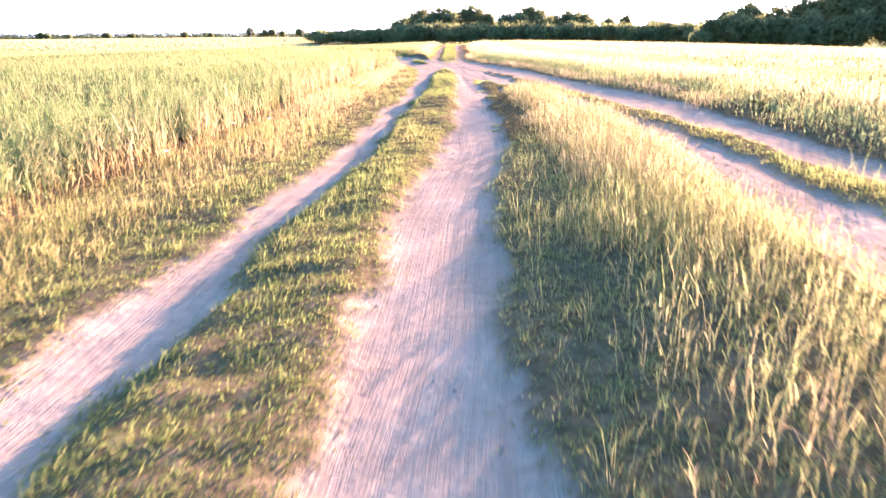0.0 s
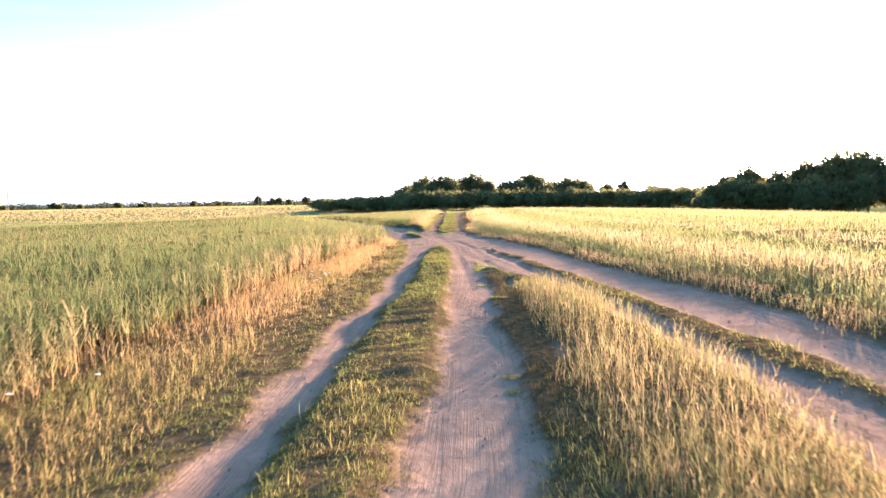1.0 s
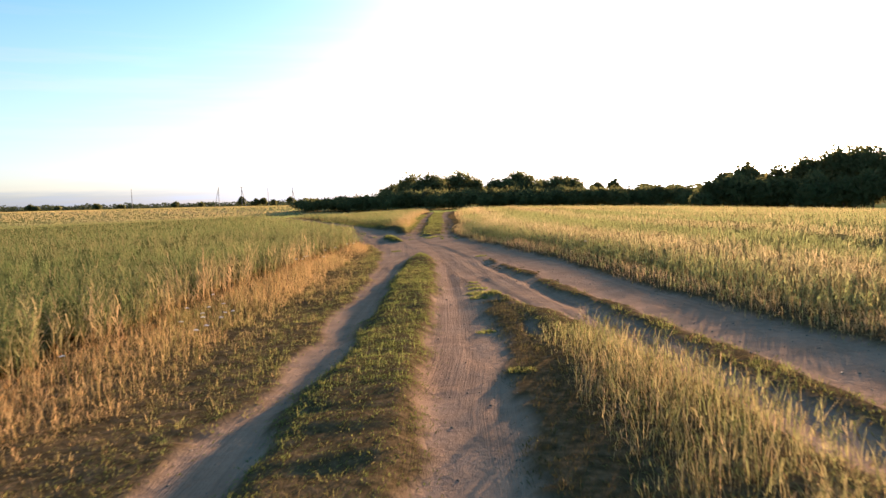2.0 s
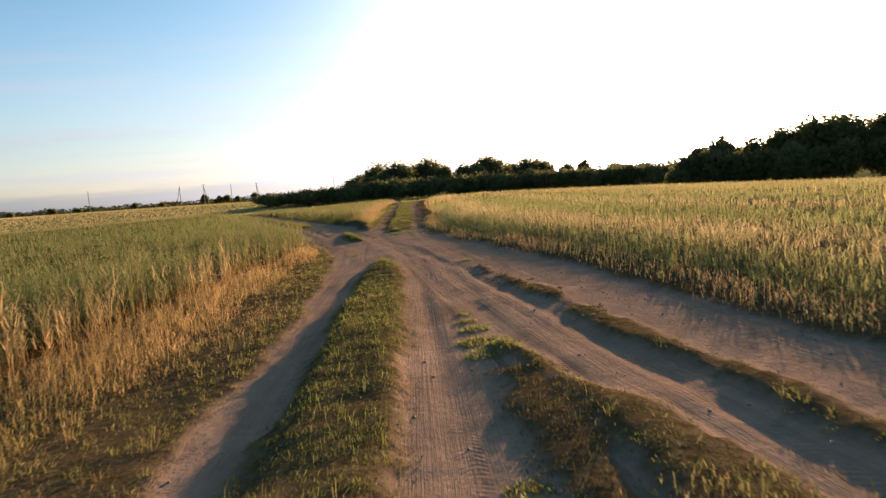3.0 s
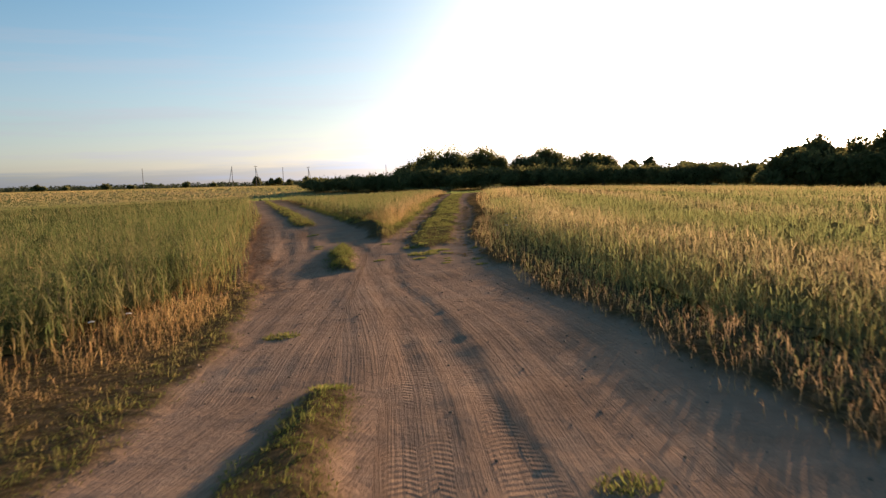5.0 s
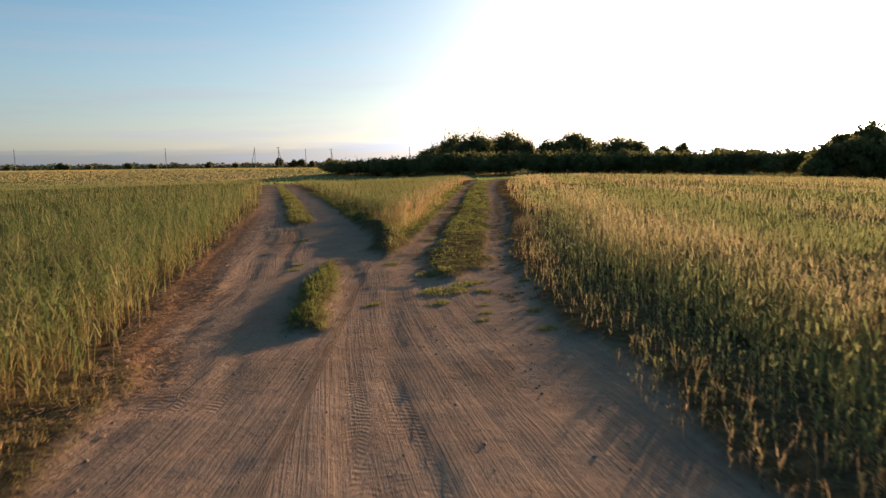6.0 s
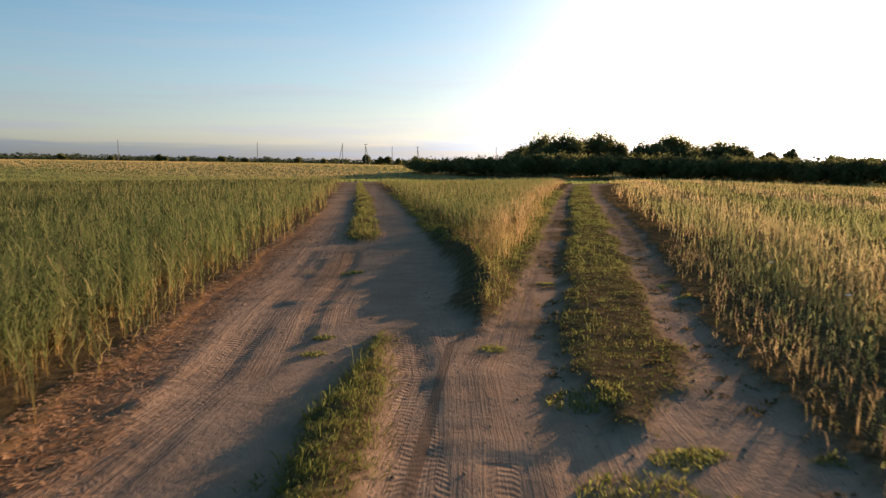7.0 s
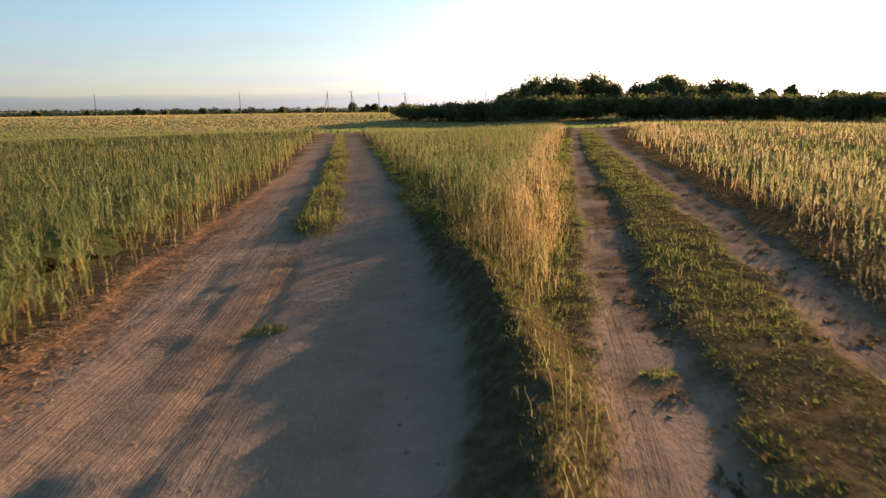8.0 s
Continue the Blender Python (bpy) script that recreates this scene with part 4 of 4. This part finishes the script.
def crown_mesh(height, width, foot, lobes, leaves, size, dryness, ragged=.2):
    """Leaf clumps on the shells of several lobes."""
    g = Growth()
    for k in range(lobes):
        f = k / max(lobes - 1, 1)
        a = RNG.uniform(0, 6.28)
        spread = width * .5 * (.78 - .66 * f) * math.sqrt(RNG.uniform(.35, 1))
        dome = (1 - (2 * spread / width) ** 2) ** .4
        roof = foot + (height - foot) * dome * (1 if k == lobes - 1 else RNG.uniform(.78, 1))
        rad = np.array((width * RNG.uniform(.22, .32), width * RNG.uniform(.22, .32), (roof - foot * .5) * RNG.uniform(.36, .5)))
        c = np.array((spread * math.cos(a), spread * math.sin(a), roof - rad[2]))
        n = leaves // lobes
        d = RNG.normal(0, 1, (n, 3))
        d /= np.linalg.norm(d, axis=1)[:, None]
        p = c + d * rad * (RNG.uniform(.55, 1, n) ** .5 + RNG.normal(0, ragged * .5, n))[:, None]
        p[:, 2] = np.maximum(p[:, 2], foot * .6)
        # an inner mass of larger clumps closes the crown
        m = n // 3
        p[:m] = c + d[:m] * rad * RNG.uniform(.25, .8, (m, 1))
        p[:, 2] = np.maximum(p[:, 2], foot * .6)
        size_of = np.where(np.arange(n) < m, 2.3, 1.0) * size
        u, w = RNG.normal(0, 1, (n, 3)), RNG.normal(0, 1, (n, 3))
        u *= (size_of * RNG.uniform(.4, 1.2, n) / np.linalg.norm(u, axis=1))[:, None]
        w *= (size_of * RNG.uniform(.3, .9, n) / np.linalg.norm(w, axis=1))[:, None]
        g.add(np.stack([p - u, p + w * .6, p + u, p - w], 1), [(0, 1, 2), (0, 2, 3)], np.full(4, .9), RNG.normal(dryness, .2, n))
    return tri_mesh("crown", np.concatenate(g.v), np.concatenate(g.t), M_LEAVES, h=np.concatenate(g.h), dry=np.concatenate(g.d))


def trunk_mesh(height, foot, width):
    r = .018 * height + .04
    pieces = [tube([(0, 0, -.3), (.05, .02, foot), (-.05, .06, height * .55), (.03, 0, height * .85)], [r, r * .8, r * .5, r * .15])]
    for k in range(5):
        a, z = k * 1.9 + RNG.uniform(0, 1), foot + (height - foot) * RNG.uniform(.05, .45)
        e = np.array((math.cos(a), math.sin(a), .9)) * width * RNG.uniform(.22, .34)
        pieces.append(tube([(0, 0, z), tuple(e * .5 + (0, 0, z)), tuple(e + (0, 0, z))], [r * .45, r * .3, r * .1], 5))
    return tri_mesh("trunk", *joined(pieces), M_BARK)


def tree(name, at, height, width, label, category, group="", foot=.22, lobes=7, leaves=3600, size=.42, dryness=.25, ragged=.2):
    top = new(name)
    top.matrix_basis = pose(*at, 0, 0, 0)
    part("trunk", trunk_mesh(height, height * foot, width), top)
    part("crown", crown_mesh(height, width, height * foot, lobes, leaves, size, dryness, ragged), top)
    return tagged(top, label, category, group)


def build_trees():
    # hedge of dense shrubs in front of the trees
    for az in np.arange(-6.6, 31.5, 1.0):
        d = 190 + 4 * math.sin(az * 1.7)
        x, y, z = bearing(az, d)
        el = np.interp(az, [-7.1, -6.2, -5, -2, 1, 3, 12, 20, 24, 31], [.06, .28, .34, .42, .62, .66, .55, .42, .42, .42]) + RNG.uniform(-.06, .14)
        h = EYE_Z + d * math.tan(radians(el)) - z
        tree("bush", (x, y, z), h, RNG.uniform(10, 15), "dense dark green shrub in a long field hedge", "bush", "shrubs of the hedge", .02, 6, 1900, .4, .2, .25)
    trees = ((1.6, 1.3, 1.9, 4), (3.2, 2.15, 2.2, 4), (4.9, 2.36, 2.3, 4), (4.2, 1.5, 3.0, 5), (7.2, 2.34, 3.5, 8), (9.0, 1.5, 1.3, 4), (10.7, 1.45, 2.0, 5), (12.9, 2.0, 3.3, 8), (14.6, 1.15, 1.8, 4), (16.0, 1.53, 3.7, 9),
             (19.6, .88, 1.5, 4), (20.95, .98, 1.1, 4), (17.4, 1.2, 2.0, 5), (11.6, 1.3, 2.4, 5), (23.6, .48, 2.4, 5), (26, .3, 2.2, 4))
    for az, el, deg, lobes in trees:
        d = 226 + 12 * math.sin(az)
        x, y, z = bearing(az, d)
        h = 1.06 * (EYE_Z + d * math.tan(radians(el)) - z)
        w = d * radians(deg)
        slim = lobes == 4
        tree("tree", (x, y, z), h, w * 1.4, "slender open-crowned tree behind the hedge" if slim else "broad round-crowned tree behind the hedge", "tree", "trees behind the hedge",
             .03, lobes + 3, 3400 if slim else 8000, .42, .2, .35 if slim else .1)
    for az, el, deg, lobes in ((28.6, 1.2, 1.8, 4), (30.0, 1.95, 2.6, 6), (32.4, 1.6, 2.6, 5), (34.6, 2.05, 2.4, 5), (37.6, 3.15, 3.8, 8), (40.6, 2.7, 3.4, 7), (44, 2.3, 4, 7)):
        x, y, z = bearing(az, 140, 2.4, 20.4)
        h = EYE_Z + 140 * math.tan(radians(el)) - z
        tree("tree", (x, y, z), h, 140 * radians(deg) * 1.75, "tall leafy tree against the low sun", "tree", "trees under the sun", .04, lobes, 9000, .42, .25, .1)
    for az in np.arange(27.5, 47, 1.9):
        x, y, z = bearing(az, 128, 2.4, 20.4)
        tree("bush", (x, y, z), EYE_Z + 128 * math.tan(radians(.9 + .25 * math.sin(az * 2))) - z, 8.5, "leafy shrub at the foot of the tall trees", "bush", "shrubs under the trees", .02, 5, 1500, .45, .2, .1)
    for az, el, deg in ((-10.85, .56, .85), (-9.75, .36, .8), (-9.1, .38, .8), (-6.95, .44, .85), (-8.3, .2, .6)):
        x, y, z = bearing(az, 440)
        tree("tree", (x, y, z), EYE_Z + 440 * math.tan(radians(el)) - z, 440 * radians(deg), "round dark tree far across the fields", "tree", "far round trees", .12, 4, 900, .6, .1, .12)
    for az, el, deg in ((-32.6, .35, .8), (-26.2, .38, 1.0), (-21.8, .27, 1.1), (-20.2, .15, .7), (-16.1, .22, 1.0), (-14.2, .05, .6), (-29.5, .2, .7), (-24.4, .16, .7)):
        x, y, z = bearing(az, 380)
        tree("bush", (x, y, z), EYE_Z + 380 * math.tan(radians(el)) - z + .4, 380 * radians(deg), "dark low shrub far out in the meadow", "bush", "far shrubs", .03, 3, 600, .6, .1, .1)


def build_woods():
    g = Growth()
    for dist, az0, az1, n, deep in ((900, -75, 12, 16000, .16), (1250, -80, 60, 22000, .2)):
        az = RNG.uniform(az0, az1, n)
        d = dist + RNG.normal(0, 25, n)
        x, y = EYE_X + d * np.sin(np.radians(az)), EYE_Y + d * np.cos(np.radians(az))
        z = land(x, y)
        top = np.interp(az, [-80, -35, -25, -14.6, -8, 0, 60], [.54, .42, .29, .13, .08, .06, .06]) + .05 * np.sin(az * 2.3) + .04 * np.sin(az * 7.1 + 2) + .03 * np.sin(az * 17)
        if dist < 1000:
            top = top - .16 + .06 * np.sin(az * 1.3)
        h = np.maximum(EYE_Z + d * np.tan(np.radians(top)) - z, 2.5)
        p = np.stack([x, y, z + h * RNG.uniform(.05, 1, n) ** .8], -1)
        u, w = RNG.normal(0, 1, (n, 3)), RNG.normal(0, 1, (n, 3))
        u *= (RNG.uniform(1.5, 3.6, n) / np.linalg.norm(u, axis=1))[:, None] * np.array((1, 1, .4))
        w *= (RNG.uniform(.7, 1.6, n) / np.linalg.norm(w, axis=1))[:, None]
        g.add(np.stack([p - u, p + w, p + u, p - w], 1), [(0, 1, 2), (0, 2, 3)], np.full(4, .9), RNG.normal(.2, .2, n))
    tagged(g.thing("far_woods", M_WOODS), "long dark line of distant woods on the horizon", "woods", kind="stuff")


def utility_pole(az, el, arms, brace):
    d = 410.0
    x, y, z = bearing(az, d)
    h = EYE_Z + d * math.tan(radians(el)) - z
    top = new("utility_pole")
    top.matrix_basis = pose(x, y, z, 0, 0, -az + 8)
    part("post", tri_mesh("post", *tube([(0, 0, -.5), (0, 0, h * .5), (0, 0, h)], [.2, .17, .14], 8), M_POLE), top)
    if brace:
        part("brace", tri_mesh("brace", *tube([(brace, 0, -.4), (0, 0, h * .93)], [.18, .13], 8), M_POLE), top, "slanting timber strut")
    for k in range(arms):
        zz = h - .35 - .9 * k
        part("crossarm", tri_mesh("crossarm", *tube([(-.95 + .3 * k, 0, zz), (.95 - .3 * k, 0, zz)], [.09, .09], 6), M_POLE), top)
        for s in (-.85, .85):
            part("insulator", tri_mesh("insulator", *tube([(s * (1 - .3 * k), 0, zz), (s * (1 - .3 * k), 0, zz + .12), (s * (1 - .3 * k), 0, zz + .3)], [.04, .1, .05], 6), M_CERAMIC), top)
    return tagged(top, "tall grey timber power pole with slanting strut" if brace else "tall grey timber power pole in the fields", "utility pole", group="power line")


build_trees()
build_woods()
for az, el, arms, brace in ((-29.0, 1.43, 0, 0), (-19.2, 1.39, 0, 0), (-12.7, 1.36, 0, -2.6), (-10.9, 1.33, 1, 2.4), (-8.8, 1.17, 0, 0), (-6.8, 1.13, 1, 1.9), (-.55, 1.12, 0, 0)):
    utility_pole(az, el, arms, brace)


def build_pond():
    m, nt, p = material("still_water")
    p.inputs["Base Color"].default_value = (.03, .04, .04, 1)
    p.inputs["Roughness"].default_value = .06
    x, y, z = bearing(-36.5, 330)
    ring = [(x + (16 + 3 * math.sin(3 * a)) * math.cos(a), y + (26 + 5 * math.sin(2 * a)) * math.sin(a), z + .25) for a in np.arange(28) * 6.2832 / 28]
    tagged(new("water", tri_mesh("water", np.array([(x, y, z + .25), *ring]), np.array([(0, 1 + k, 1 + (k + 1) % 28) for k in range(28)]), m)), "small pale pond far out in the meadow", "pond", kind="structure")


build_pond()
